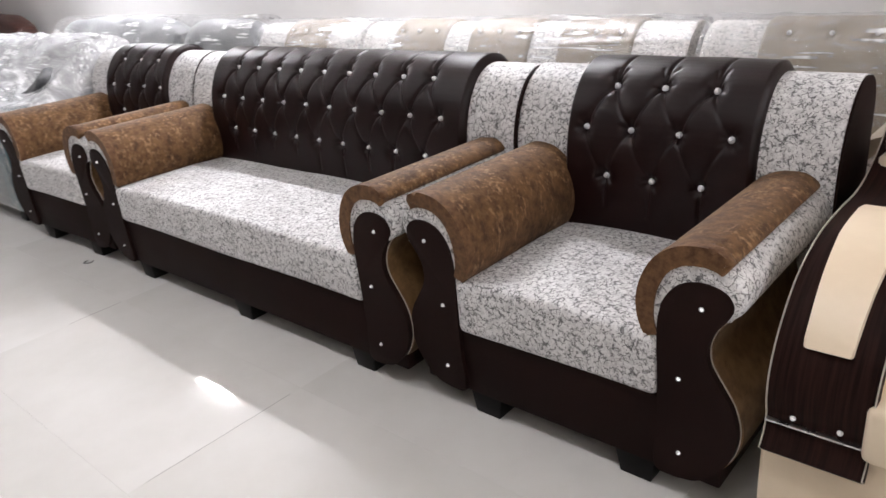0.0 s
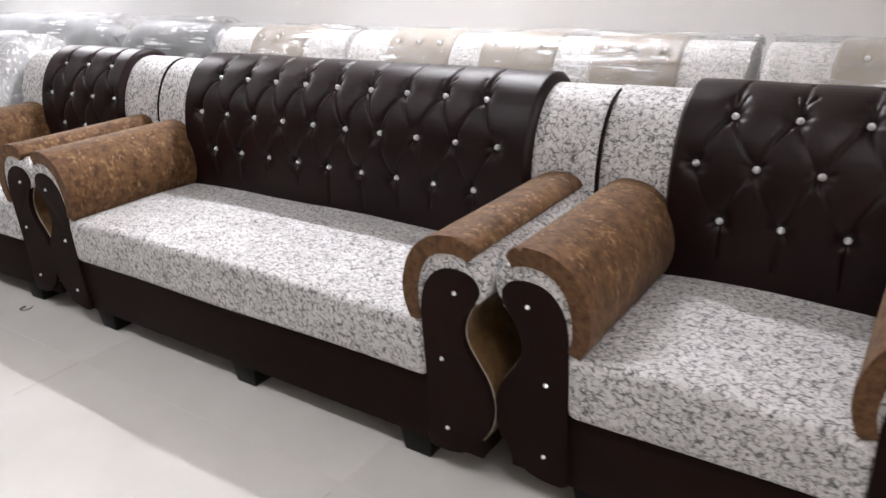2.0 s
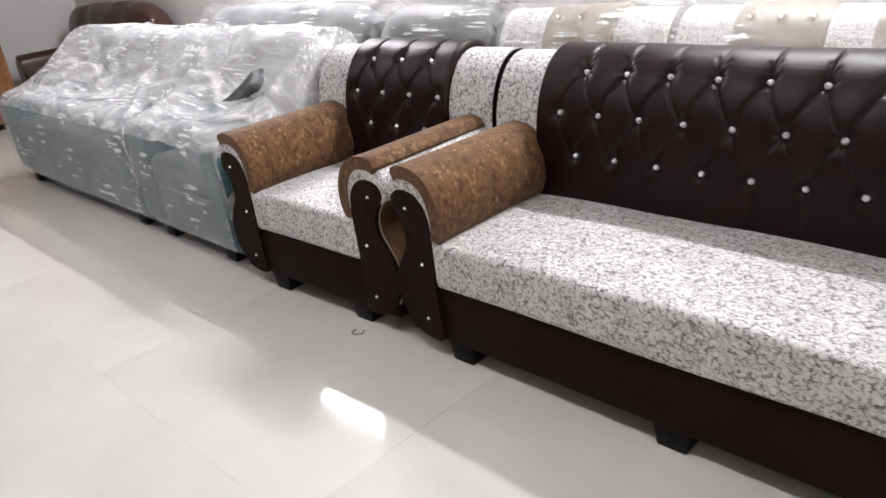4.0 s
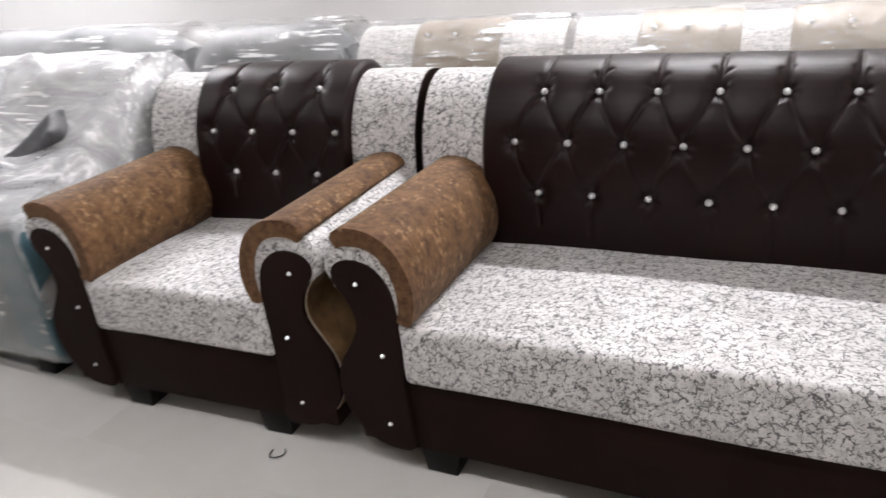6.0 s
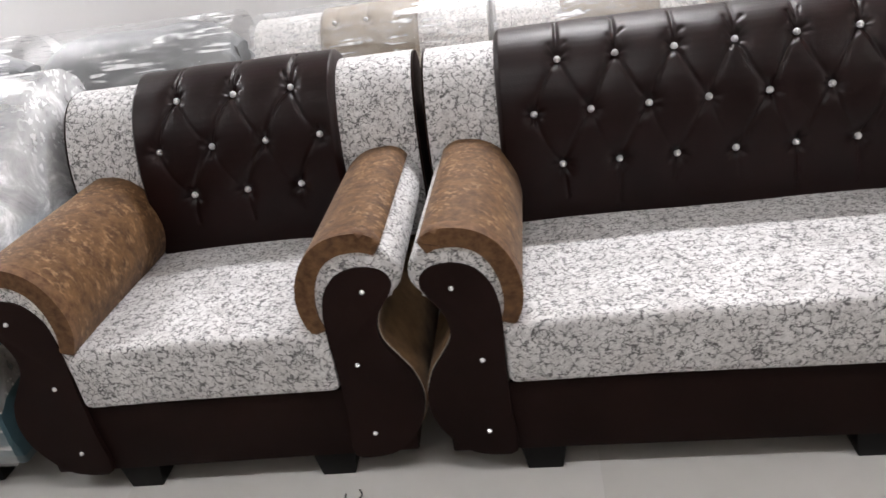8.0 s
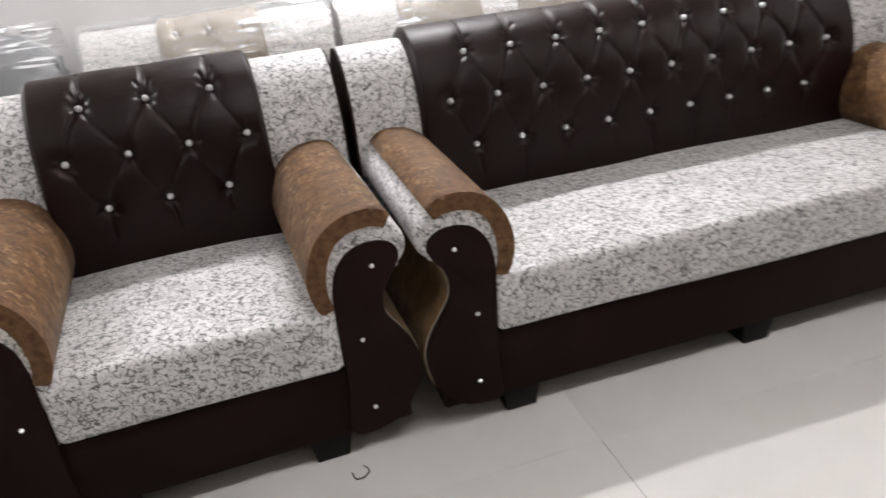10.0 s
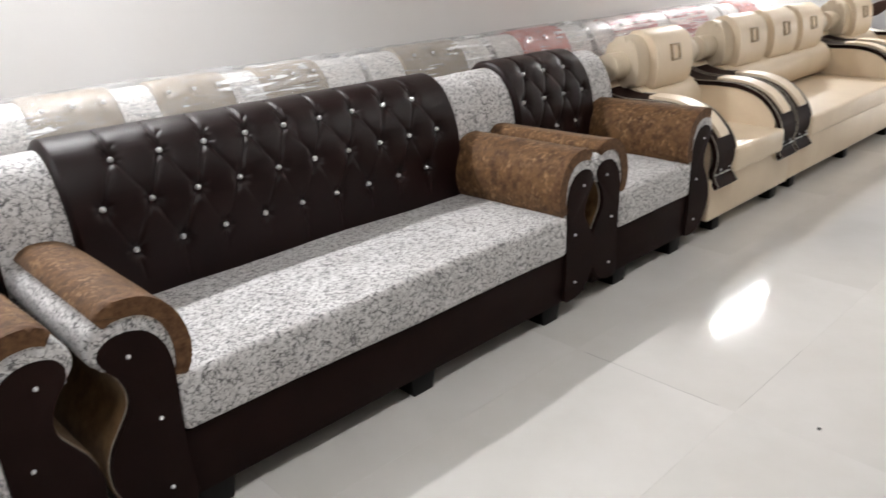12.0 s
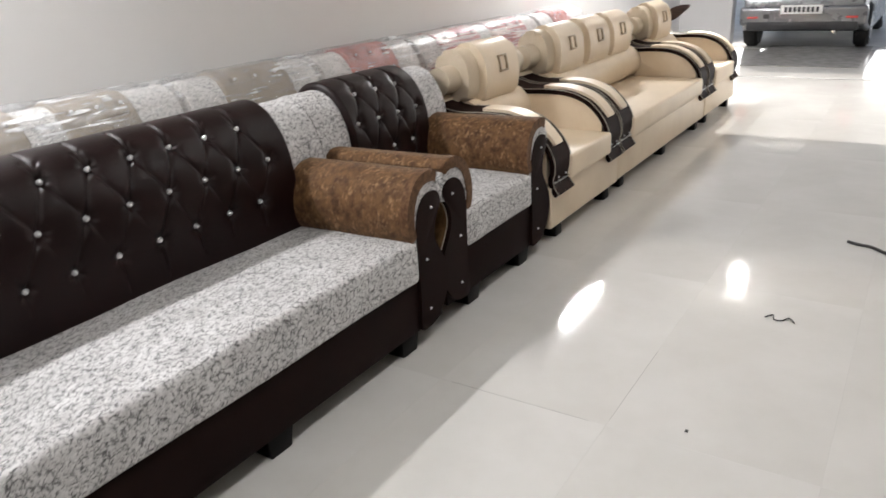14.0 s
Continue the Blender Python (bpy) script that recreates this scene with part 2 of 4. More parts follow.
M_MAROON = surface("maroon_wood", (0.035, 0.014, 0.012), (0.08, 0.036, 0.028), 6, 0.35, 0.3, 0.1, 90, stretch=(1, 1, 12))
M_ORANGE = surface("orange_brown_veneer", (0.24, 0.10, 0.045), (0.34, 0.16, 0.075), 4, 0.35, 0.3, 0.1, 90, stretch=(9, 9, 1))
M_WALL = surface("wall_paint", (0.78, 0.765, 0.755), (0.81, 0.80, 0.79), 0.9, 0.85, 0.75, 0.12, 60, lo=0.3, hi=0.7, spec=0.2)
# Unseen wall, coloured darker to cut light bounced onto the sofa fronts.
M_WALL_SOUTH = surface("bounce_dimming_wall", (0.40, 0.36, 0.32), (0.46, 0.42, 0.38), 0.9, 0.6, 0.5, 0.12, 60, lo=0.3, hi=0.7)
M_CEIL = surface("ceiling_paint", (0.80, 0.79, 0.77), (0.84, 0.83, 0.81), 1.0, 0.7, 0.7, 0.1, 60)
M_TILE = surface("polished_vitrified_tile", (0.595, 0.58, 0.55), (0.65, 0.635, 0.61), 2.2, 0.045, 0.09, 0.015, 7, depth=0.004)
M_GROUT = surface("tile_grout", (0.50, 0.485, 0.46), (0.56, 0.545, 0.52), 30, 0.8)
M_JOINT_SHADE = surface("grey_joint_shade", (0.05, 0.047, 0.043), (0.22, 0.21, 0.195), 14, 0.8)
M_CONC = surface("pale_concrete", (0.46, 0.45, 0.43), (0.58, 0.57, 0.55), 1.4, 0.8, 0.7, 0.4, 70)
M_MAT_AND_SHADE = surface("grey_mat_and_car_shade", (0.11, 0.105, 0.10), (0.19, 0.18, 0.17), 7, 0.6, 0.5, 0.4, 90)
M_CARBODY = surface("grey_car_paint", (0.16, 0.162, 0.168), (0.19, 0.19, 0.195), 3, 0.25, 0.3, 0.02, 300, metal=0.5, coat=0.7)
M_CARTRIM = surface("car_plastic", (0.018, 0.018, 0.02), (0.03, 0.03, 0.032), 9, 0.55, 0.6, 0.2, 220)
M_TYRE = surface("tyre_rubber", (0.014, 0.014, 0.014), (0.026, 0.025, 0.024), 20, 0.75, 0.8, 0.4, 120)
M_GLASS = surface("car_glass", (0.01, 0.012, 0.014), (0.015, 0.017, 0.02), 3, 0.04, 0.05, 0.0)
M_TAIL = surface("red_lamp_lens", (0.36, 0.02, 0.02), (0.48, 0.04, 0.035), 20, 0.12, 0.18, 0.05, 120, coat=0.5)
M_PLATE = surface("white_plate", (0.72, 0.72, 0.70), (0.80, 0.80, 0.78), 20, 0.35)
M_METAL = surface("bright_metal", (0.6, 0.6, 0.6), (0.7, 0.7, 0.7), 20, 0.25, 0.3, 0.0, metal=1.0)
M_BAR = surface("dark_lettering", (0.03, 0.03, 0.035), (0.05, 0.05, 0.05), 20, 0.5)
M_SWITCH = surface("white_switch_plastic", (0.62, 0.60, 0.57), (0.70, 0.68, 0.65), 20, 0.4)
M_TUBE = glow("lit_tube", (1.0, 0.97, 0.93), 22.0)
M_BULB = glow("lit_globe", (1.0, 0.97, 0.93), 30.0)
M_WIRE = surface("black_wire", (0.012, 0.012, 0.012), (0.03, 0.028, 0.026), 20, 0.5)
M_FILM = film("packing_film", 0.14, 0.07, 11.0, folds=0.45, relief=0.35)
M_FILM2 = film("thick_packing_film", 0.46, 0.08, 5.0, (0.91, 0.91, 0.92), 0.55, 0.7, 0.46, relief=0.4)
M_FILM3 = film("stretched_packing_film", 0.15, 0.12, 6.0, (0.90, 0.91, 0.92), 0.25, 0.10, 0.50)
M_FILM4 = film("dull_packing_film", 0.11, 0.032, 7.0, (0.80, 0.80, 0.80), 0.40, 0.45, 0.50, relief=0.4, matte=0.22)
# Emission stands in for sunlight on the street outside.
M_STREET_GLOW = glow("street_glow", (1.0, 0.985, 0.96), 4.0)


# ---- mesh helpers ----
def part(name, bm, material, parent, label="", smooth=True):
    bmesh.ops.recalc_face_normals(bm, faces=bm.faces)
    me = bpy.data.meshes.new(name)
    bm.to_mesh(me)
    bm.free()
    me.materials.append(material)
    if smooth:
        me.polygons.foreach_set("use_smooth", [True] * len(me.polygons))
        me.set_sharp_from_angle(angle=radians(38))
    ob = new(name, me)
    ob.parent = parent
    if label:
        ob["label"] = label
    return ob


def thing(name, at, label, category, group=""):
    root = new(name)
    root.empty_display_size = 0.1
    root.location = at
    return tagged(root, label, category, group)


def block(x0, x1, y0, y1, z0, z1, bevel=0.006, seg=2, bm=None):
    bm = bm or bmesh.new()
    made = bmesh.ops.create_cube(bm, size=1)["verts"]
    for v in made:
        v.co = Vector(((x0, x1)[v.co.x > 0], (y0, y1)[v.co.y > 0], (z0, z1)[v.co.z > 0]))
    if bevel:
        edges = list({e for v in made for e in v.link_edges})
        bmesh.ops.bevel(bm, geom=edges, offset=bevel, segments=seg, profile=0.5, affect="EDGES")
    return bm


def spline(pts, closed=False, steps=5):
    """Catmull-Rom curve through the points."""
    n, out = len(pts), []
    for i in range(n if closed else n - 1):
        p = [Vector(pts[(i + k) % n] if closed else pts[min(max(i + k, 0), n - 1)]) for k in (-1, 0, 1, 2)]
        for j in range(steps):
            t = j / steps
            out.append(tuple(0.5 * (2 * p[1] + (p[2] - p[0]) * t + (2 * p[0] - 5 * p[1] + 4 * p[2] - p[3]) * t * t + (3 * p[1] - p[0] - 3 * p[2] + p[3]) * t ** 3)))
    if not closed:
        out.append(tuple(pts[-1]))
    return out


def prism(profile, lo, hi, to, bevel=0.004, seg=2):
    """A closed outline (a, b) drawn out from lo to hi; to(a, b, c) places a point."""
    bm = bmesh.new()
    rings = [[bm.verts.new(to(a, b, c)) for a, b in profile] for c in (lo, hi)]
    n = len(profile)
    for i in range(n):
        bm.faces.new((rings[0][i], rings[0][(i + 1) % n], rings[1][(i + 1) % n], rings[1][i]))
    caps = [bm.faces.new(rings[0][::-1]), bm.faces.new(rings[1])]
    if bevel:
        edges = list({e for f in caps for e in f.edges})
        bmesh.ops.bevel(bm, geom=edges, offset=bevel, segments=seg, profile=0.5, affect="EDGES")
    return bm


def thick(line, inside, outside, taper=0):
    """The closed outline of a band round an open line; taper: points over which its outer side thins at both ends."""
    pts = [Vector(p) for p in line]
    a, b = [], []
    for i, p in enumerate(pts):
        d = (pts[min(i + 1, len(pts) - 1)] - pts[max(i - 1, 0)]).normalized()
        nrm = Vector((-d.y, d.x))
        k = min(1.0, (i + 1) / taper, (len(pts) - i) / taper) ** 0.5 if taper else 1.0
        a.append(tuple(p + nrm * outside * k))
        b.append(tuple(p - nrm * inside))
    return a + b[::-1]


def disc(bm, at, radius, depth, axis="Y", seg=16, taper=1.0):
    turn = {"X": Matrix.Rotation(radians(90), 4, "Y"), "Y": Matrix.Rotation(radians(90), 4, "X"), "Z": Matrix()}[axis]
    bmesh.ops.create_cone(bm, cap_ends=True, segments=seg, radius1=radius, radius2=radius * taper, depth=depth, matrix=Matrix.Translation(at) @ turn)
    return bm


STUD = None


def stud(parent, at, tilt=0.0, size=1.0):
    """A faceted crystal upholstery button in a thin metal cup."""
    global STUD
    if STUD is None:
        bm = bmesh.new()
        bmesh.ops.create_cone(bm, cap_ends=True, segments=10, radius1=0.0105, radius2=0.0085, depth=0.006)
        bmesh.ops.create_cone(bm, cap_ends=True, segments=8, radius1=0.0085, radius2=0.004, depth=0.006, matrix=Matrix.Translation((0, 0, 0.006)))
        STUD = bpy.data.meshes.new("button")
        bm.to_mesh(STUD)
        bm.free()
        STUD.materials.append(M_STUD)
    ob = new("button", STUD)
    ob.parent = parent
    ob.matrix_basis = Matrix.Translation(at) @ Matrix.Rotation(radians(90 - tilt), 4, "X") @ Matrix.Scale(size, 4)
    return ob


# ---- upholstered set with scroll arms ----
PANEL = spline([(0.0, 0.078), (0.004, 0.20), (0.004, 0.33), (0.0, 0.45), (0.004, 0.508), (0.017, 0.552), (0.05, 0.592), (0.10, 0.607), (0.15, 0.597), (0.172, 0.568), (0.163, 0.535), (0.135, 0.495), (0.12, 0.45), (0.125, 0.405), (0.155, 0.355), (0.182, 0.31), (0.197, 0.25), (0.19, 0.19), (0.165, 0.14), (0.125, 0.095), (0.08, 0.075)], True, 4)
ROLL = spline([(0.02, 0.36), (-0.012, 0.40), (-0.017, 0.50), (-0.008, 0.57), (0.02, 0.62), (0.06, 0.648), (0.105, 0.655), (0.15, 0.645), (0.185, 0.615), (0.195, 0.575), (0.18, 0.54), (0.14, 0.515), (0.10, 0.49), (0.06, 0.42)], True, 3)
PAD = spline([(-0.017, 0.442), (-0.030, 0.50), (-0.022, 0.570), (0.006, 0.627), (0.05, 0.659), (0.10, 0.667), (0.135, 0.662), (0.158, 0.650)], False, 4)
BACK = spline([(0.582, 0.40), (0.584, 0.50), (0.586, 0.60), (0.594, 0.70), (0.620, 0.782), (0.664, 0.851), (0.712, 0.887), (0.765, 0.901), (0.82, 0.893), (0.862, 0.86), (0.88, 0.81)], False, 4)


def along(line):
    """Arc-length table of a line in (y, z)."""
    pts = np.array(line)
    s = np.r_[0, np.cumsum(np.hypot(*np.diff(pts, axis=0).T))]
    return pts, s


def tufted(name, x0, x1, rows, material, parent, seed=0, lift=0.011, fine=1.0, end=0.93, puff=0.020):
    """A quilted cover over the backrest, pulled in at rows of buttons (z, list of x)."""
    pts, s = along(BACK)
    total = s[-1] * end
    nx, ns = max(24, int((x1 - x0) * 380 * fine)), max(30, int(270 * fine))
    xs, ss = np.linspace(x0, x1, nx), np.linspace(0.0, total, ns)
    X, S = np.meshgrid(xs, ss)
    front = s[: np.argmax(pts[:, 1]) + 1]
    row_s = [float(np.interp(z, pts[: len(front), 1], front)) for z, _ in rows]
    buttons = [(x, row_s[i]) for i, (_, some) in enumerate(rows) for x in some]
    segs, pick = [], random.Random(seed + 77)
    for i in range(len(rows) - 1):
        for xa in rows[i][1]:
            for xb in rows[i + 1][1]:
                if abs(xa - xb) < 0.13:
                    w, fade = ((1.0, 0.25) if xb < xa else (0.85, 0.6)) if i == 0 else ((0.85, 0.55) if xb < xa else (0.65, 0.9))
                    segs.append((xa, row_s[i], xb, row_s[i + 1], w * pick.uniform(0.8, 1.0), 0.20, min(1.0, fade * pick.uniform(0.5, 1.5))))
    for xa in rows[0][1]:
        for k in (-0.012, 0.003, 0.014):
            segs.append((xa, row_s[0], xa + k * pick.uniform(0.6, 2.0), row_s[0] + (0.12 if k == 0.003 else pick.uniform(0.03, 0.06)), 0.6 if k == 0.003 else 0.45, 0.10, 0.2))
    if len(rows) > 1:
        for xa in rows[-1][1]:
            segs.append((xa, row_s[-1], xa + pick.uniform(-0.01, 0.01), row_s[-1] - pick.uniform(0.06, 0.13), pick.uniform(0.35, 0.65), 0.12, 0.5))
    near, pucker = np.full(X.shape, 9.0), np.zeros(X.shape)
    for k, (bx, bs) in enumerate(buttons):
        r = np.hypot(X - bx, S - bs)
        near = np.minimum(near, r)
        pucker += 0.0011 * (np.cos(5 * np.arctan2(S - bs, X - bx) + k * 1.7) + np.cos(8 * np.arctan2(S - bs, X - bx) + k * 2.9)) * np.exp(-((r - 0.020) / 0.014) ** 2)
    cut = np.zeros(X.shape)
    for xa, sa, xb, sb, w, broad, fade in segs:
        dx, ds = xb - xa, sb - sa
        t = np.clip(((X - xa) * dx + (S - sa) * ds) / (dx * dx + ds * ds), 0, 1)
        bow = -0.009 * np.sin(np.pi * t) * (1 if abs(dx) > 0.02 else 0)
        d = np.hypot(X - xa - t * dx - bow, S - sa - t * ds)
        strength = w * (1 - fade * t) * (0.75 + 0.25 * np.exp(-near / 0.05))
        cut = np.maximum(cut, np.minimum(1.0, strength * (broad * np.exp(-(d / 0.024) ** 2) + 0.85 * np.exp(-(np.abs(d) / 0.0058) ** 1.5))))
    rng = np.random.RandomState(seed)
    soft = sum(rng.uniform(0.3, 1) * np.sin(X * rng.uniform(5, 30) + S * rng.uniform(-20, 20) + rng.uniform(0, 6)) for _ in range(6)) * 0.0007
    h = lift + puff * (1 - cut) * (1 - np.exp(-(near / 0.027) ** 2) * 0.75) - 0.012 * np.exp(-(near / 0.014) ** 2) + soft + pucker
    edge = np.minimum(X - x0, x1 - X)
    h = h * np.clip(edge / 0.016, 0, 1) ** 0.5 + (-0.006) * (edge < 1e-6)
    h[0] *= 0.2
    h[-1] *= 0.1
    py, pz = np.interp(S, s, pts[:, 0]), np.interp(S, s, pts[:, 1])
    e = 0.004
    ty, tz = np.interp(S + e, s, pts[:, 0]) - np.interp(S - e, s, pts[:, 0]), np.interp(S + e, s, pts[:, 1]) - np.interp(S - e, s, pts[:, 1])
    ln = np.hypot(ty, tz) + 1e-9
    Y, Z = py - h * tz / ln, pz + h * ty / ln
    verts = np.stack([X, Y, Z], -1).reshape(-1, 3)
    idx = np.arange(nx * ns).reshape(ns, nx)
    faces = np.stack([idx[:-1, :-1], idx[:-1, 1:], idx[1:, 1:], idx[1:, :-1]], -1).reshape(-1, 4)
    me = bpy.data.meshes.new(name)
    me.from_pydata(verts.tolist(), [], faces.tolist())
    me.materials.append(material)
    me.polygons.foreach_set("use_smooth", [True] * len(me.polygons))
    ob = new(name, me)
    ob.parent = parent
    for (bx, bs) in buttons:
        y, z = float(np.interp(bs, s, pts[:, 0])), float(np.interp(bs, s, pts[:, 1]))
        dy, dz = float(np.interp(bs + e, s, pts[:, 0]) - y), float(np.interp(bs + e, s, pts[:, 1]) - z)
        tilt = math.degrees(math.atan2(dy, dz))
        k = (lift + (0.002 if lift > 0.01 else 0.019)) / math.hypot(dy, dz)
        stud(ob, (bx, y - dz * k, z + dy * k), tilt)
    return ob


def scroll_arm(root, side, xi, m):
    """Scroll arm: printed roll, suede side, suede pad and a dark front panel with studs."""
    to = lambda a, b, c: (xi + side * a, c, b)
    part("arm_side", prism([(a * 1.02 + 0.002, b) for a, b in PANEL], 0.022, 0.80, to, 0.003), m["side"], root, m["side_label"])
    part("arm_roll", prism(ROLL, 0.004, 0.76, to, 0.020, 4), m["fabric"], root)
    low = lambda a, b, c: to(a, b - 0.009 * c / 0.7, c)
    pad = part("arm_pad", prism(thick(PAD, 0.021, 0.022, 7), 0.012, 0.70, low, 0.017, 4), m["pad"], root, m["pad_label"])
    lip = thick(PAD, 0.022, 0.0235, 7)
    part("pad_border", prism(lip, -0.001, 0.034, to, 0.012, 4), m["rim"], pad)
    panel = part("arm_front_panel", prism(PANEL, 0.0, 0.026, to, 0.005, 2), m["dark"], root, m["panel_label"])
    cord = thick(PANEL + PANEL[:1], 0.0008, 0.0022)
    part("piping", prism(cord, 0.0185, 0.0215, to, 0.0), m["pipe"], panel)
    for a, b in ((0.103, 0.545), (0.056, 0.352), (0.062, 0.146)):
        stud(panel, to(a, b, -0.001), 0.0, 0.62)


def scroll_sofa(name, cx, y0, inner, m, label, category, group, covers, legs=(), seed=1, fine=1.0, turn=0.0):
    """A sofa or armchair of the set. covers: (x0, x1, rows of buttons) of each quilted back cover."""
    root = thing(name, (cx, y0, 0), label, category, group)
    root.rotation_euler = (0, 0, radians(turn))
    w = inner / 2
    W = w + 0.203
    part("plinth", block(-w - 0.16, w + 0.16, 0.014, 0.86, 0.072, 0.277, 0.006), m["plinth"], root, m["plinth_label"])
    spots = [-w + 0.062, w - 0.062, *legs]
    for k in range(2):
        for x in spots:
            bm = block(x - 0.055, x + 0.055, 0.018 + 0.72 * k, 0.105 + 0.72 * k, 0.0, 0.076, 0.004)
            for v in bm.verts:
                if v.co.z < 0.03:
                    v.co.x = x + (v.co.x - x) * 0.80
                    v.co.y += 0.004
            part("leg", bm, M_FOOT, root)
    bm = block(-w - 0.004, w + 0.004, -0.004, 0.62, 0.278, 0.442, 0.024, 4)
    bmesh.ops.subdivide_edges(bm, edges=[e for e in bm.edges if e.calc_length() > 0.3], cuts=9, use_grid_fill=True)
    rng = random.Random(seed)
    ph = [rng.uniform(0, 6) for _ in range(4)]
    for v in bm.verts:
        k = max(0.0, (v.co.z - 0.30) / 0.14)
        v.co.z += k * (0.010 * (1 - (v.co.x / w) ** 2) + 0.003 * math.sin(v.co.x * 9 + ph[0]) * math.sin(v.co.y * 11 + ph[1]) - 0.016 * max(0, v.co.y - 0.35) / 0.25)
        v.co.y += (0.003 * math.sin(v.co.x * 7 + ph[2])) if v.co.y < 0.1 else 0
    part("seat_cushion", bm, m["fabric"], root, m["seat_label"])
    body = [(y + 0.012, z) for y, z in BACK] + [(0.88, 0.10), (0.66, 0.10)]
    tox = lambda a, b, c: (c, a, b)
    part("back_frame", prism([(max(y, 0.62), z - 0.012) for y, z in body], -W + 0.02, W - 0.02, tox, 0.0), m["plinth"], root)
    for s in (-1, 1):
        scroll_arm(root, s, s * w, m)
        a, b = sorted((s * (w - 0.03), s * (W - 0.014)))
        if covers:
            a, b = sorted((s * (max(abs(covers[0][0]), abs(covers[-1][1])) - 0.03), s * (W - 0.007)))
        part("back_wing", prism(thick(BACK, 0.035, 0.0), a, b, tox, 0.010, 3), m["fabric"], root)
        a, b = sorted((s * (W - 0.014), s * W))
        part("back_side_panel", prism([(0.606, 0.30)] + thick(BACK, 0.0, -0.003)[: len(BACK)] + [(0.873, 0.30)], a, b, tox, 0.001), m["back_side"], root)
    for i, (a, b, rows) in enumerate(covers):
        tufted("back_cover", a, b, rows, m["cover"], root, seed + i, fine=fine, **(dict(lift=0.006, puff=0.010) if fine < 1 else {}))
        if i:
            part("back_strip", prism(thick(BACK, 0.03, 0.0), covers[i - 1][1] - 0.02, a + 0.02, tox, 0.004), m["fabric"], root)
    return root


def row(z, x0, x1, n):
    return (z, [x0 + (x1 - x0) * i / (n - 1) for i in range(n)])


SET = dict(fabric=M_FABRIC, back_side=M_PLINTH, plinth=M_PLINTH, dark=M_PLINTH, cover=M_LEATHER, pad=M_SUEDE, rim=M_SUEDE_EDGE, side=M_OLIVE, pipe=M_PIPE,
           side_label="tan brown suede outer arm side", pad_label="mottled brown suede arm pad", panel_label="dark leatherette scroll front panel",
           plinth_label="dark brown plain plinth", seat_label="white crackle-print seat cushion")


# ---- structure ----
def slab(name, x0, x1, y0, y1, z0, z1, material):
    ob = part(name, block(x0, x1, y0, y1, z0, z1, 0), material, None, smooth=False)
    return tagged(ob, kind="structure")


slab("wall_north", ROOM_X0, ROOM_X1, WALL_Y, WALL_Y + 0.2, 0, CEIL, M_WALL)
slab("wall_south", ROOM_X0, ROOM_X1, ROOM_Y0 - 0.2, ROOM_Y0, 0, CEIL, M_WALL_SOUTH)
slab("wall_west", ROOM_X0 - 0.2, ROOM_X0, ROOM_Y0 - 0.2, WALL_Y + 0.2, 0, CEIL, M_WALL)
slab("wall_east_pier", ROOM_X1, ROOM_X1 + 0.25, 1.18, WALL_Y + 0.2, 0, CEIL, M_WALL)
slab("wall_east_pier_far", ROOM_X1, ROOM_X1 + 0.25, ROOM_Y0 - 0.2, -3.6, 0, CEIL, M_WALL)
slab("wall_east_lintel", SHOP_X1, SHOP_X1 + 0.2, ROOM_Y0, WALL_Y - 0.002, 2.66, CEIL, M_WALL)
slab("ceiling", ROOM_X0 - 0.2, SHOP_X1 + 0.2, ROOM_Y0 - 0.2, WALL_Y + 0.2, CEIL + 0.004, CEIL + 0.15, M_CEIL)
slab("baseboard", ROOM_X0, ROOM_X1, WALL_Y - 0.012, WALL_Y - 0.002, 0.0, 0.10, M_TILE)
floor = slab("floor", ROOM_X0, ROOM_X1 - 0.2, ROOM_Y0, WALL_Y, -0.12, -0.006, M_GROUT)
# Dark sheet for the mat, also painting the car's shadow deeper there.
slab("ramp", 9.80, 11.95, -0.80, 0.52, 0.0005, 0.008, M_MAT_AND_SHADE)
slab("threshold_strip", 8.90, 8.945, -1.0, WALL_Y - 0.02, 0.0005, 0.004, M_CARTRIM)
slab("ground", -60, 90, -60, 60, -0.4, -0.125, M_CONC)
slab("pavement", ROOM_X1 - 0.196, 40, -20, 20, -0.12, -0.004, M_CONC)
# Glowing slab put in place of the street's brightness.
slab("backdrop", 34.0, 34.2, -30, 30, -0.1, 4.2, M_STREET_GLOW)
# Unseen slab added to keep bright sky out of the floor's reflections.
slab("backdrop_sky_block", 34.6, 36.0, -30, 30, -0.1, 13.5, M_CONC)

# ---- ceiling tube lights: wall row and added fill row ----
for tx, ty, _ in TUBES_AND_FILL:
    t = thing("tube_and_fill_light", (tx, ty, CEIL), "slim white batten tube light, wall row and added fill", "ceiling light", "tube lights")
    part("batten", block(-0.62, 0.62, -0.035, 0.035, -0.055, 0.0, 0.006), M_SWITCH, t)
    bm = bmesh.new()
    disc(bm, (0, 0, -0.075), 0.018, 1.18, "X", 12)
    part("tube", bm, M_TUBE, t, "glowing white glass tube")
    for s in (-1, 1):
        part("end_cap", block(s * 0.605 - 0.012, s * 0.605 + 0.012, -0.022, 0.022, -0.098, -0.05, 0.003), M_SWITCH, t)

# ---- bulb near the entrance ----
t = thing("ceiling_bulb", (9.0, 0.15, CEIL), "round white lit bulb in ceiling holder", "ceiling light")
part("holder", disc(bmesh.new(), (0, 0, -0.03), 0.035, 0.06, "Z", 20), M_SWITCH, t)
bm = bmesh.new()
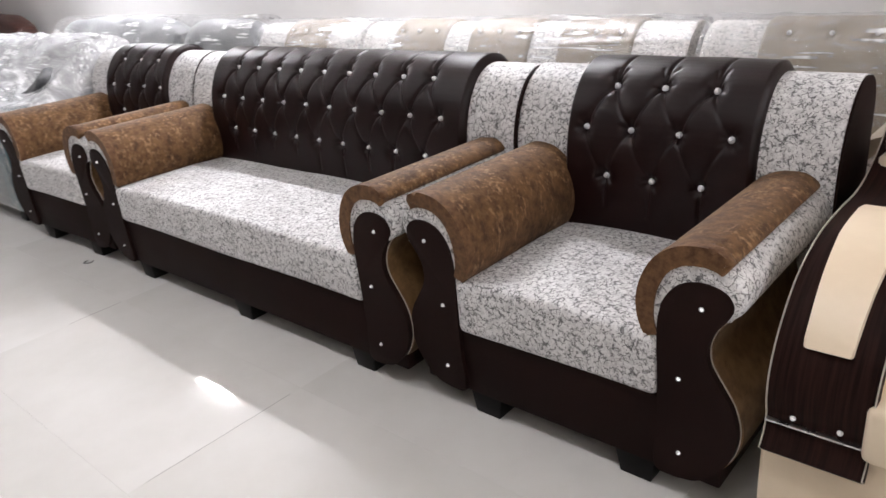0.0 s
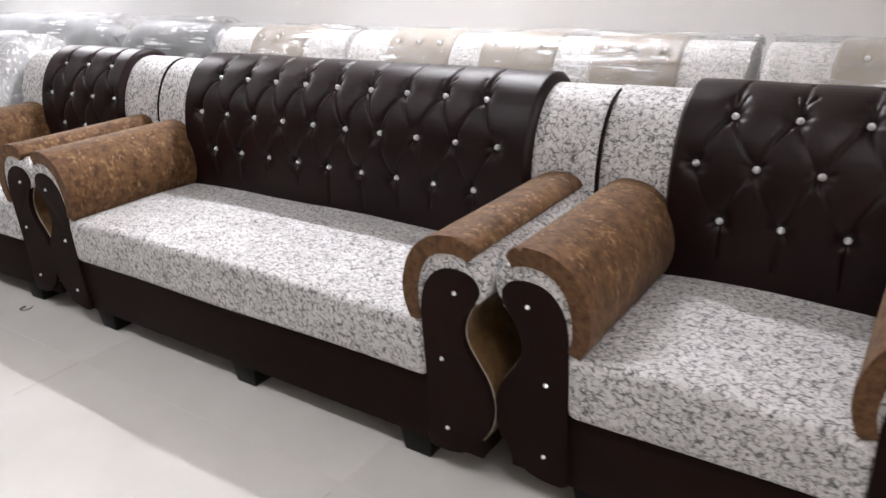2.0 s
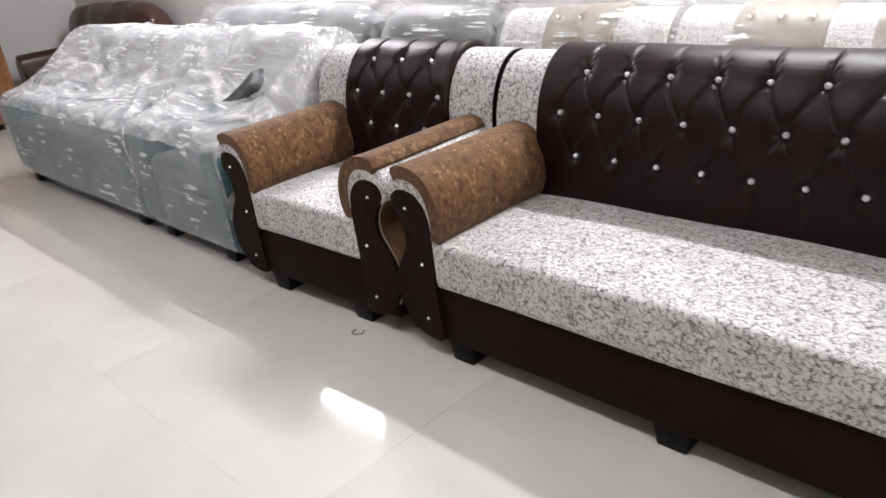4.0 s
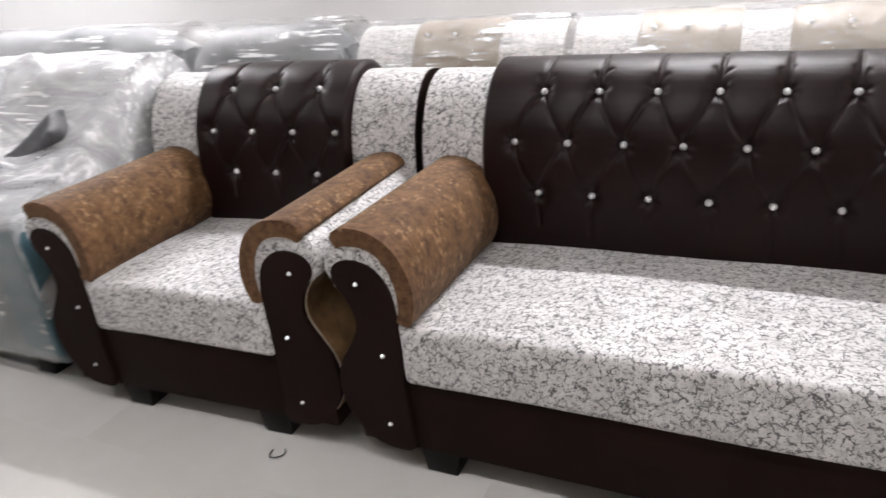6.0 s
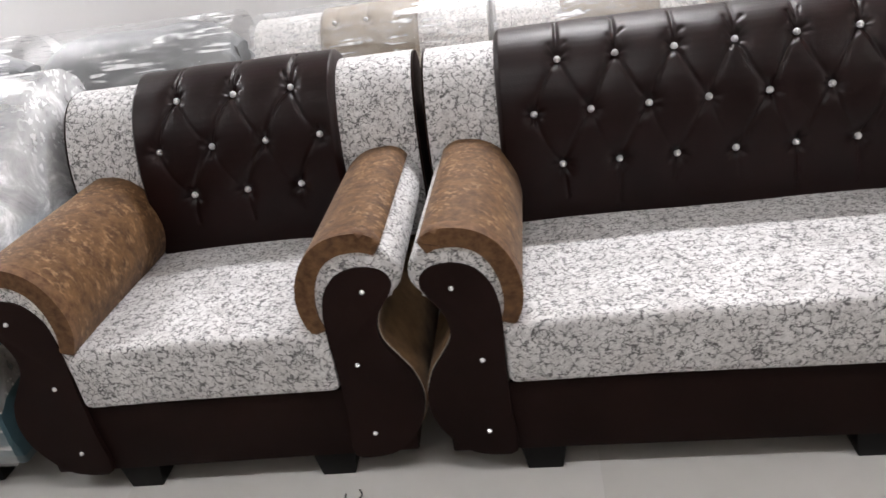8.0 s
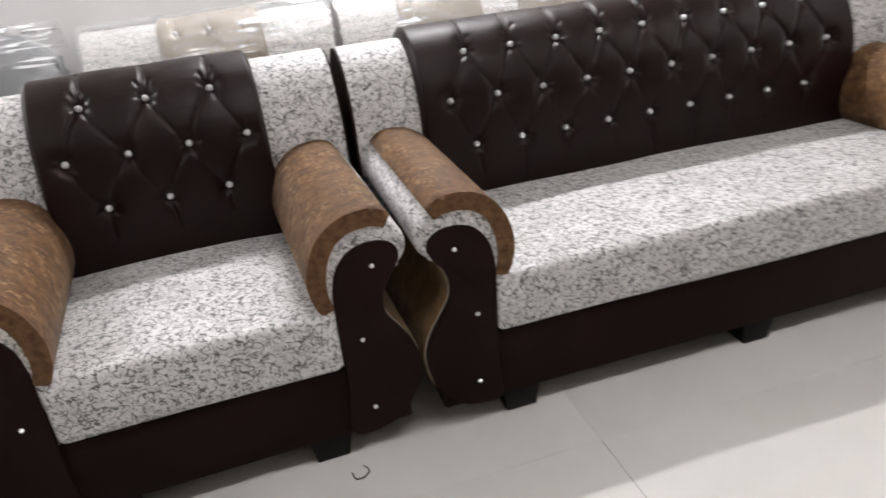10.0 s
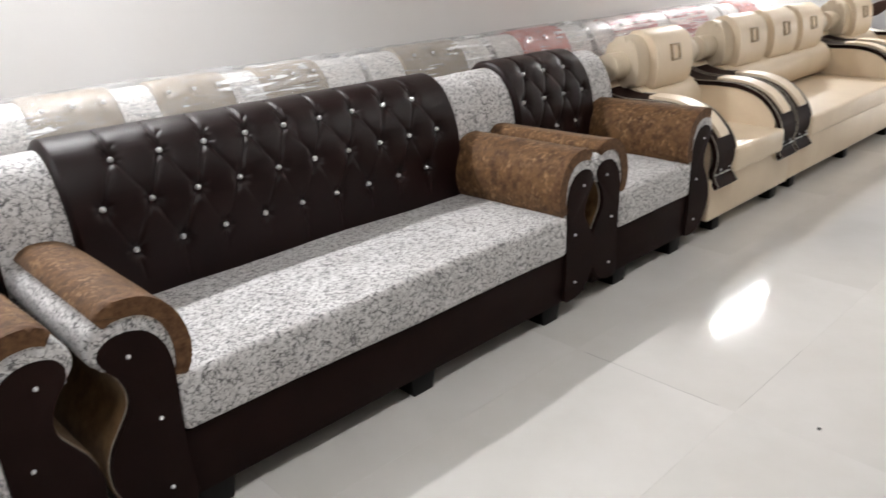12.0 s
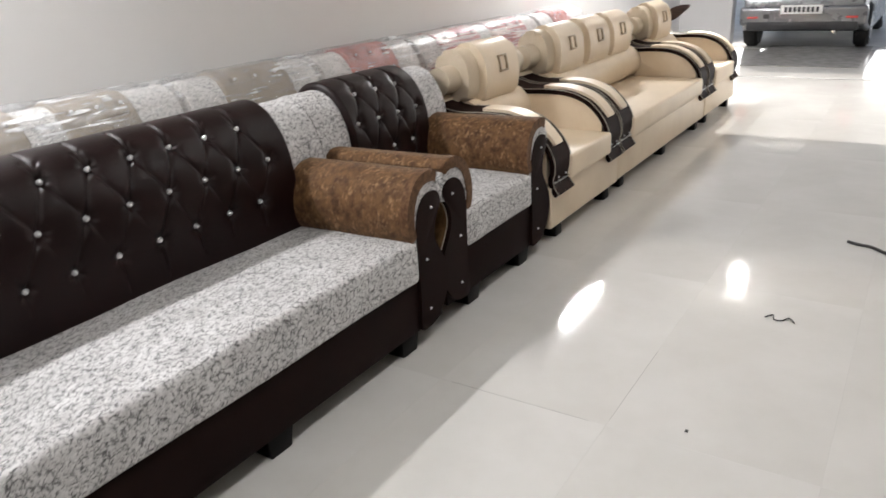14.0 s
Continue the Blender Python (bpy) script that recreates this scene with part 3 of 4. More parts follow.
bmesh.ops.create_uvsphere(bm, u_segments=20, v_segments=12, radius=0.085, matrix=Matrix.Translation((0, 0, -0.13)))
part("globe", bm, M_BULB, t, "glowing white glass globe")

# ---- switch plate ----
t = thing("switch_plate", (6.55, WALL_Y - 0.002, 1.22), "small white plastic switch plate on painted wall", "switch")
part("plate", block(-0.06, 0.06, -0.014, 0, -0.045, 0.045, 0.003), M_SWITCH, t)
for k in (-0.025, 0.025):
    part("rocker", block(k - 0.018, k + 0.018, -0.020, -0.013, -0.022, 0.022, 0.003), M_PLATE, t)

# ---- front row: crackle-print set ----
AY = -0.004
scroll_sofa("armchair", -0.449, AY, 0.650, SET, "white crackle-print armchair with brown arm pads, dark tufted back", "armchair", "crackle-print sofa set",
            [(-0.308, 0.304, [row(0.856, -0.168, 0.175, 3), row(0.735, -0.232, 0.248, 4), row(0.602, -0.158, 0.168, 3)])], seed=3, turn=2.0)
scroll_sofa("sofa", 1.0805, 0.0, 1.596, SET, "long three-seat crackle-print sofa with dark tufted back", "sofa", "crackle-print sofa set",
            [(-0.797, 0.795, [row(0.850, -0.624, 0.606, 9), row(0.727, -0.697, 0.678, 10), row(0.586, -0.628, 0.596, 9)])], legs=(0.035,), seed=5)
scroll_sofa("armchair", 2.573, 0.020, 0.606, SET, "white crackle-print armchair beside cream set, dark tufted back", "armchair", "crackle-print sofa set",
            [(-0.294, 0.302, [row(0.855, -0.153, 0.156, 3), row(0.743, -0.225, 0.227, 4), row(0.602, -0.147, 0.155, 3)])], seed=9)


def wrap(root, x0, x1, seed, material=M_FILM, drop=0.30, lift=0.024, loose=0.8):
    """Loose film pulled over a backrest, with lengthwise folds."""
    pts, s = along(BACK)
    nx, ns = int((x1 - x0) * 70), 110
    xs, ss = np.linspace(x0, x1, nx), np.linspace(s[-1] * (1 - drop * 2.6), s[-1] * 0.99, ns)
    X, S = np.meshgrid(xs, ss)
    rng = np.random.RandomState(seed)
    h = np.full(X.shape, lift)
    for _ in range(16):
        a, sc, so = rng.uniform(0.001, 0.0045), rng.uniform(0.010, 0.03), rng.uniform(ss[0], ss[-1])
        cx, wx, slope = rng.uniform(x0, x1), rng.uniform(0.12, 0.5), rng.uniform(-0.25, 0.25)
        h += a * np.exp(-((S - so - slope * (X - cx)) / sc) ** 2) * np.exp(-((X - cx) / wx) ** 2) * 2.2
    for _ in range(12):
        so, cx, wx, slope = rng.uniform(ss[0] + 0.5 * (ss[-1] - ss[0]), ss[-1] - 0.08), rng.uniform(x0, x1), rng.uniform(0.15, 0.45), rng.uniform(-0.05, 0.05)
        h += rng.uniform(0.002, 0.005) * np.exp(-np.abs(S - so - slope * (X - cx)) / 0.005) * np.exp(-((X - cx) / wx) ** 4)
    for _ in range(10):
        a, sc, xo, sl = rng.uniform(0.001, 0.004), rng.uniform(0.008, 0.02), rng.uniform(x0, x1), rng.uniform(-0.8, 0.8)
        h += a * np.exp(-((X - xo - sl * (S - ss[ns // 2])) / sc) ** 2) * 2.0
    h = lift + (h - lift) * loose
    py, pz = np.interp(S, s, pts[:, 0]), np.interp(S, s, pts[:, 1])
    e = 0.006
    ty, tz = np.interp(S + e, s, pts[:, 0]) - np.interp(S - e, s, pts[:, 0]), np.interp(S + e, s, pts[:, 1]) - np.interp(S - e, s, pts[:, 1])
    ln = np.hypot(ty, tz) + 1e-9
    verts = np.stack([X, py - h * tz / ln, pz + h * ty / ln], -1).reshape(-1, 3)
    idx = np.arange(nx * ns).reshape(ns, nx)
    faces = np.stack([idx[:-1, :-1], idx[:-1, 1:], idx[1:, 1:], idx[1:, :-1]], -1).reshape(-1, 4)
    me = bpy.data.meshes.new("film_cover")
    me.from_pydata(verts.tolist(), [], faces.tolist())
    me.materials.append(material)
    me.polygons.foreach_set("use_smooth", [True] * len(me.polygons))
    ob = new("film_cover", me)
    ob.parent = root
    ob["label"] = "creased clear packing film"
    return ob


# ---- back row: wrapped sets against the wall ----
BY = 1.0
TAUPE = dict(SET, fabric=M_FABRIC2, back_side=M_FABRIC2, cover=M_TAUPE, pad=M_TAUPE, rim=M_TAUPE, side=M_TAUPE, pad_label="taupe suede arm pad", side_label="taupe suede outer arm side", seat_label="pale printed seat cushion")
REDS = dict(TAUPE, cover=M_RED, pad=M_RED, rim=M_RED, side=M_RED, pad_label="faded red suede arm pad", side_label="faded red suede arm side")
PINKS = dict(REDS, cover=M_PINK)
r = scroll_sofa("armchair", -0.262, BY, 0.56, TAUPE, "film-wrapped printed armchair with taupe back panel", "armchair", "film-wrapped taupe set",
                [(-0.20, 0.21, [row(0.856, -0.13, 0.13, 3)])], seed=21, fine=0.5)
wrap(r, -0.49, 0.49, 4)
r = scroll_sofa("sofa", 1.238, BY, 1.55, TAUPE, "film-wrapped printed sofa with three taupe back panels", "sofa", "film-wrapped taupe set",
                [(c - 0.19, c + 0.19, [row(0.856, c - 0.125, c + 0.125, 3)]) for c in (-0.54, 0.0, 0.54)], legs=(0.0,), seed=23, fine=0.5)
wrap(r, -0.99, 0.99, 8)
r = scroll_sofa("armchair", 2.755, BY, 0.56, TAUPE, "film-wrapped printed armchair with broad taupe panel", "armchair", "film-wrapped taupe set",
                [(-0.255, 0.255, [row(0.856, -0.15, 0.15, 3)])], seed=25, fine=0.5)
wrap(r, -0.49, 0.49, 12)
r = scroll_sofa("armchair", 3.80, BY, 0.60, REDS, "film-wrapped printed armchair with faded red panel", "armchair", "film-wrapped red set",
                [(-0.25, 0.25, [row(0.856, -0.15, 0.15, 3)])], seed=27, fine=0.5)
wrap(r, -0.51, 0.51, 15)
r = scroll_sofa("sofa", 5.34, BY, 1.55, PINKS, "film-wrapped sofa with pink striped back panels", "sofa", "film-wrapped red set",
                [(-0.72, -0.10, [row(0.856, -0.6, -0.2, 3)]), (0.10, 0.72, [row(0.856, 0.2, 0.6, 3)])], legs=(0.0,), seed=29, fine=0.5)
wrap(r, -0.99, 0.99, 18)
r = scroll_sofa("armchair", 6.87, BY, 0.56, REDS, "film-wrapped printed armchair with red panel near entrance", "armchair", "film-wrapped red set",
                [(-0.2, 0.2, [row(0.856, -0.13, 0.13, 3)])], seed=31, fine=0.5)
wrap(r, -0.49, 0.49, 22)


# ---- plain cushioned sofas under thick film ----
def plush_sofa(name, x0, x1, y0, body, label, category, group, top=0.95, film_mat=None, seed=0, arms=True, wood=None, plinth=None):
    """A plump sofa with a soft back and arms, loosely covered with film."""
    root = thing(name, ((x0 + x1) / 2, y0, 0), label, category, group)
    w = (x1 - x0) / 2
    part("plinth", block(-w + 0.01, w - 0.01, 0.02, 0.86, 0.06, 0.30, 0.02, 3), plinth and M_SLATE or body, root)
    for x in (-w + 0.16, w - 0.16):
        for y in (0.03, 0.72):
            part("leg", block(x - 0.045, x + 0.045, y, y + 0.08, 0, 0.066, 0.006), M_FOOT, root)
    part("seat_cushion", block(-w + 0.17, w - 0.17, 0.01, 0.66, 0.29, 0.46, 0.045, 4), plinth and M_SLATE or body, root)
    for s in (-1, 1):
        if arms:
            prof = spline([(0, 0.10), (0, 0.45), (0.02, 0.56), (0.09, 0.60), (0.16, 0.56), (0.18, 0.45), (0.18, 0.10)], False, 4)
            part("arm", prism(prof, 0.0, 0.78, lambda a, b, c: (s * (w - 0.18 + a), c, b), 0.025, 4), plinth or body, root)
    prof = spline([(0.60, 0.30), (0.58, 0.55), (0.60, 0.75), (0.64, top - 0.06), (0.71, top - 0.012), (0.80, top - 0.02), (0.86, top - 0.09), (0.88, 0.6), (0.88, 0.12)], False, 5)
    bm = prism(prof, -w + 0.02, w - 0.02, lambda a, b, c: (c, a, b), 0.05, 5)
    bmesh.ops.subdivide_edges(bm, edges=[e for e in bm.edges if e.calc_length() > w], cuts=int(w * 26))
    for v in bm.verts:
        q = abs(v.co.x) / w
        if v.co.z > 0.5:
            v.co.z += 0.035 * noise.noise((v.co.x * 3.1 + seed, v.co.y * 4, 1.7)) - 0.13 * q ** 5
            v.co.y += 0.03 * noise.noise((v.co.x * 4.3, v.co.z * 5, seed + 0.5))
    part("backrest", bm, wood or body, root)
    if film_mat:
        rng = np.random.RandomState(seed)
        ny, nx = 70, int(w * 2 * 60)
        line = np.array(spline([(-0.022, 0.10), (-0.026, 0.34), (-0.022, 0.50), (0.02, 0.615), (0.16, 0.655), (0.34, 0.74), (0.50, 0.86), (0.62, top - 0.005), (0.72, top + 0.018), (0.82, top + 0.005), (0.90, top - 0.09), (0.915, top - 0.3)], False, 8))
        s = np.r_[0, np.cumsum(np.hypot(*np.diff(line, axis=0).T))]
        ss, xs = np.linspace(0, s[-1], ny), np.linspace(-w - 0.01, w + 0.01, nx)
        X, S = np.meshgrid(xs, ss)
        h = np.zeros(X.shape)
        for _ in range(26):
            a, sc = rng.uniform(0.006, 0.022), rng.uniform(0.010, 0.035)
            so, cx, wx, sl = rng.uniform(0, s[-1]), rng.uniform(-w, w), rng.uniform(0.1, 0.4), rng.uniform(-0.9, 0.9)
            h += a * np.exp(-((S - so - sl * (X - cx)) / sc) ** 2) * np.exp(-((X - cx) / wx) ** 2)
        sag = np.clip(1 - (X / (w * 0.85)) ** 2, 0, 1)
        mid = np.exp(-((S - 0.95) / 0.22) ** 2)
        Y, Z = np.interp(S, s, line[:, 0]), np.interp(S, s, line[:, 1])
        low = np.clip((0.5 - S) / 0.3, 0, 1)
        Z = Z + h * (1 - low) - 0.07 * sag * mid
        Y = Y - h * 0.8 * low
        hang = np.clip((np.abs(X) - w + 0.02) / 0.03, 0, 1)
        Z = Z - hang * 0.34 * (1 - low)
        idx = np.arange(nx * ny).reshape(ny, nx)
        me = bpy.data.meshes.new("film_cover")
        me.from_pydata(np.stack([X, Y, Z], -1).reshape(-1, 3).tolist(), [], np.stack([idx[:-1, :-1], idx[:-1, 1:], idx[1:, 1:], idx[1:, :-1]], -1).reshape(-1, 4).tolist())
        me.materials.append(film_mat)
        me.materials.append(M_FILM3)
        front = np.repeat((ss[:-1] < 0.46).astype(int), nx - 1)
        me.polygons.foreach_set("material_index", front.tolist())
        me.polygons.foreach_set("use_smooth", [True] * len(me.polygons))
        ob = new("film_cover", me)
        ob.parent = root
        ob["label"] = "thick milky packing film in loose folds"
    return root


r = plush_sofa("armchair", -1.99, -1.05, 0.02, M_PALE, "pale grey armchair with teal base under milky film", "armchair", "wrapped teal set", 0.955, M_FILM2, 3, plinth=M_TEAL)
# Dark lump added to draw the dark gap under the film.
bm = block(-0.16, 0.13, -0.06, 0.06, -0.045, 0.045, 0.03, 4)
for v in bm.verts:
    k = 0.40 + 0.95 * (v.co.x + 0.16) / 0.29
    v.co.y, v.co.z = v.co.y * k, v.co.z * k + 0.02 * math.sin(v.co.x * 26)
bmesh.ops.subdivide_edges(bm, edges=bm.edges[:], cuts=2, use_grid_fill=True)
for v in bm.verts:
    v.co += Vector([0.035 * noise.noise((v.co.x * 6 + k * 7, v.co.y * 8, v.co.z * 8)) for k in range(3)])
bmesh.ops.rotate(bm, verts=bm.verts, cent=(0, 0, 0), matrix=Euler((0.5, -0.45, 0.5)).to_matrix())
bmesh.ops.translate(bm, verts=bm.verts, vec=(0.13, 0.42, 0.715))
part("film_gap_lump", bm, M_DARKV, r, "charcoal lump filling the dark gap in film")
plush_sofa("sofa", -4.05, -2.01, 0.02, M_PALE, "long pale grey sofa with teal base under film", "sofa", "wrapped teal set", 0.955, M_FILM2, 5, plinth=M_TEAL)
r = plush_sofa("armchair", -1.78, -0.82, BY + 0.02, M_GREYV, "grey velvet armchair tightly wrapped in clear film", "armchair", "wrapped grey set", 0.95)
wrap(r, -0.47, 0.47, 41, M_FILM4, 0.3, 0.055, 0.28)
r = plush_sofa("sofa", -3.95, -1.81, BY + 0.02, M_GREYV, "long grey velvet sofa wrapped in clear film", "sofa", "wrapped grey set", 0.97)
wrap(r, -1.05, 1.05, 43, M_FILM4, 0.3, 0.065, 0.28)
plush_sofa("sofa", -6.95, -4.9, BY + 0.02, M_MAROON, "dark maroon wooden-backed sofa beside wall", "sofa", "", 1.02)
t = thing("cabinet", (-6.7, 0.5, 0), "tall orange-brown veneered wooden cabinet", "cabinet")
part("carcass", block(-0.45, 0.45, -0.25, 0.25, 0.06, 1.9, 0.006), M_ORANGE, t)
part("base", block(-0.42, 0.42, -0.22, 0.22, 0.0, 0.06, 0.003), M_FOOT, t)
for s in (-1, 1):
    d = part("door", block(s * 0.224 - 0.215, s * 0.224 + 0.215, -0.272, -0.252, 0.10, 1.86, 0.004), M_ORANGE, t)
    part("handle", block(s * 0.05 - 0.006, s * 0.05 + 0.006, -0.30, -0.272, 0.9, 1.1, 0.003), M_METAL, d)

# ---- cream leatherette set ----
STRIP = spline([(0.83, 0.755), (0.76, 0.705), (0.66, 0.662), (0.56, 0.645), (0.42, 0.648), (0.28, 0.640), (0.16, 0.598), (0.078, 0.525), (0.035, 0.45), (0.028, 0.385), (0.038, 0.335), (0.030, 0.295), (0.014, 0.270), (0.002, 0.256)], False, 5)
INSET = [p for p in STRIP if p[1] > 0.488 and p[0] < 0.47]


def cream_arm(root, x0, x1):
    mid = (x0 + x1) / 2
    tox = lambda a, b, c: (c, a, b)
    body = [(max(y, 0.05) + 0.012, z - 0.012) for y, z in STRIP[:-12]] + [(0.06, 0.29), (0.04, 0.08), (0.83, 0.08)]
    part("arm", prism(body, x0 + 0.008, x1 - 0.008, tox, 0.008, 2), M_CREAM, root)
    band = part("arm_strip", prism(thick(STRIP, 0.012, 0.014), x0, x1, tox, 0.005, 2), M_WOOD, root, "glossy dark wood-grain arm strip")
    bm = prism(thick(INSET, 0.028, 0.0), mid - 0.046, mid + 0.046, tox, 0.008, 3)
    for v in bm.verts:
        v.co.x = mid + (v.co.x - mid) * (1 + 0.26 * min(1.0, max(0.0, (v.co.y - 0.06) / 0.22)))
    part("arm_inset", bm, M_CREAM, band, "padded cream inset band")
    for x in (x0 + 0.002, x1 - 0.002):
        part("piping", prism(thick(STRIP, 0.016, 0.003), x - 0.0014, x + 0.0014, tox, 0.0), M_PIPE, band)
    part("metal_trim", block(x0 + 0.002, x1 - 0.002, 0.014, 0.030, 0.322, 0.327, 0.001), M_METAL, band)
    for k in (-0.045, 0.045):
        stud(band, (mid + k, 0.018, 0.345), 0.0, 0.62)


def head_rest(root, cx, w, left=0.055, right=0.055):
    """Head cushion with rounded side drums and a padded buckle."""
    prof = spline([(0.60, 0.655), (0.555, 0.70), (0.545, 0.80), (0.565, 0.90), (0.62, 0.965), (0.69, 0.98), (0.755, 0.95), (0.79, 0.88), (0.79, 0.76), (0.75, 0.68)], True, 4)
    tox = lambda a, b, c: (c, a, b)
    h = part("headrest", prism(prof, cx - w / 2, cx + w / 2, tox, 0.022, 4), M_CREAM, root)
    part("side_drum", prism([(0.672 + (y - 0.672) * 0.86 + 0.03, 0.82 + (z - 0.82) * 0.86) for y, z in prof], cx - w / 2 - left, cx + w / 2 + right, tox, 0.03, 4), M_CREAM2, h)
    for (x0, x1, z0, z1) in ((-0.046, 0.046, 0.036, 0.047), (-0.046, 0.046, -0.047, -0.036), (-0.046, -0.035, -0.036, 0.036), (0.035, 0.046, -0.036, 0.036)):
        bm = block(x0, x1, -0.008, 0.010, z0, z1, 0.003)
        bmesh.ops.rotate(bm, verts=bm.verts, cent=(0, 0, 0), matrix=Matrix.Rotation(radians(-11), 3, "X"))
        bmesh.ops.translate(bm, verts=bm.verts, vec=(cx, 0.549, 0.852))
        part("buckle", bm, M_TAN, h)


def cream_sofa(name, x0, x1, heads, label, category, y0=0.0):
    cx = (x0 + x1) / 2
    root = thing(name, (cx, y0, 0), label, category, "cream sofa set")
    w = (x1 - x0) / 2
    part("plinth", block(-w + 0.004, w - 0.004, 0.03, 0.86, 0.075, 0.30, 0.012, 3), M_CREAM, root)
    for x in [-w + 0.14, w - 0.14] + ([0.0] if w > 0.8 else []):
        for y in (0.05, 0.74):
            part("leg", block(x - 0.04, x + 0.04, y, y + 0.07, 0, 0.08, 0.006), M_FOOT, root)
    part("seat_cushion", block(-w + 0.20, w - 0.20, 0.0, 0.66, 0.302, 0.432, 0.018, 3), M_CREAM, root)
    cream_arm(root, -w + 0.012, -w + 0.215)
    cream_arm(root, w - 0.215, w - 0.012)
    bm = bmesh.new()
    disc(bm, (0, 0.64, 0.555), 0.125, 2 * w - 0.40, "X", 24)
    part("lumbar_roll", bm, M_CREAM, root)
    part("back_panel", block(-w + 0.02, w - 0.02, 0.70, 0.87, 0.10, 0.72, 0.03, 3), M_CREAM, root)
    bm = bmesh.new()
    disc(bm, (0, 0.715, 0.80), 0.075, 2 * w - 0.10, "X", 20)
    part("top_bolster", bm, M_CREAM2, root)
    for i, hx in enumerate(heads):
        head_rest(root, hx - cx, 0.385, 0.12 if i == 0 else 0.055, 0.10 if i == len(heads) - 1 else 0.055)
    return root


cream_sofa("armchair", 3.115, 4.095, (3.60,), "cream leatherette armchair with dark wood-grain arm strips", "armchair")
cream_sofa("sofa", 4.115, 6.17, (4.62, 5.12, 5.60), "long cream leatherette sofa with three headrests", "sofa", 0.01)
chair = cream_sofa("armchair", 6.19, 7.25, (6.68,), "cream leatherette armchair near the shop entrance", "armchair", 0.01)
wing = spline([(0.62, 0.79), (0.60, 0.88), (0.50, 0.925), (0.40, 0.925), (0.46, 0.86), (0.54, 0.80)], True, 4)
part("wood_wing", prism(wing, 0.20, 0.235, lambda a, b, c: (c, a, b), 0.006), M_MAROON, chair, "pointed maroon wooden corner wing")


# ---- parked car ----
def parked_car(x, y):
    car = thing("car", (x, y, 0), "dark grey hatchback parked outside, seen from behind", "car")
    prof = spline([(0.03, 0.34), (0.0, 0.50), (0.0, 0.66), (0.06, 0.80), (0.10, 0.98), (0.20, 1.10), (0.42, 1.42), (0.75, 1.49), (1.9, 1.47), (2.5, 1.12), (3.55, 0.95), (3.75, 0.7), (3.75, 0.35)], False, 4) + [(3.2, 0.26), (0.7, 0.26), (0.3, 0.24)]
    bm = prism(prof, -0.83, 0.83, lambda a, b, c: (a, c, b), 0.05, 4)
    for v in bm.verts:
        if v.co.z > 0.95:
            v.co.y *= 1 - 0.22 * min(1, (v.co.z - 0.95) / 0.5)
        v.co.y *= 1 - 0.10 * max(0, 0.5 - v.co.x) ** 2 / 0.25
    part("body", bm, M_CARBODY, car)
    b = part("bumper", block(-0.06, 0.16, -0.80, 0.80, 0.34, 0.60, 0.05, 4), M_CARBODY, car)
    part("lower_guard", block(-0.07, 0.12, -0.70, 0.70, 0.28, 0.40, 0.02, 2), M_CARTRIM, b)
    part("tow_flap", block(-0.066, -0.05, 0.40, 0.48, 0.44, 0.50, 0.006), M_CARTRIM, b)
    for s in (-1, 1):
        part("reflector", block(-0.066, -0.05, s * 0.62 - 0.07, s * 0.62 + 0.07, 0.44, 0.47, 0.004), M_TAIL, b)
        part("tail_light", block(0.0, 0.20, s * 0.685 - 0.085, s * 0.685 + 0.085, 0.80, 1.00, 0.035, 3), M_TAIL, car, "red tail light lens")
        for wx in (0.62, 3.05):
            bm = bmesh.new()
            disc(bm, (wx, s * 0.72, 0.30), 0.30, 0.19, "Y", 32)
            bmesh.ops.bevel(bm, geom=[e for e in bm.edges if len(e.link_faces) == 2 and any(len(f.verts) > 4 for f in e.link_faces)], offset=0.03, segments=3, affect="EDGES")
            tyre = part("wheel", bm, M_TYRE, car)
            bm = bmesh.new()
            disc(bm, (wx, s * 0.79, 0.30), 0.18, 0.06, "Y", 24)
            part("rim", bm, M_METAL, tyre)
    part("rear_window", block(0.24, 0.27, -0.56, 0.56, 1.14, 1.38, 0.01), M_GLASS, car)
    part("hatch_lip", block(-0.012, 0.06, -0.60, 0.60, 0.935, 0.955, 0.006), M_CARTRIM, car)
    p = part("number_plate", block(-0.085, -0.05, -0.26, 0.26, 0.50, 0.615, 0.004), M_PLATE, car)
    for k in range(8):
        part("plate_bar", block(-0.089, -0.084, -0.215 + k * 0.056, -0.18 + k * 0.056, 0.525, 0.592, 0.001), M_BAR, p)
    bm = bmesh.new()
    disc(bm, (-0.012, 0, 0.85), 0.045, 0.02, "X", 20)
    part("round_emblem", bm, M_METAL, car)
    part("exhaust", disc(bmesh.new(), (0.0, -0.42, 0.27), 0.028, 0.12, "X", 14), M_METAL, car)
    return car


parked_car(11.35, 0.08)


# ---- bits on the floor ----
def wire(name, pts, radius, label, material=M_WIRE):
    cu = bpy.data.curves.new(name, "CURVE")
    cu.dimensions, cu.bevel_depth, cu.bevel_resolution = "3D", radius, 2
    sp = cu.splines.new("POLY")
    line = spline(pts, False, 5)
    sp.points.add(len(line) - 1)
    for q, p in zip(sp.points, line):
        q.co = (*p, 1)
    me = bpy.data.meshes.new_from_object(new("tmp", cu))
    bpy.data.objects.remove(bpy.data.objects["tmp"])
    me.name = name
    me.materials.append(material)
    ob = new(name, me)
    return tagged(ob, label, "wire")


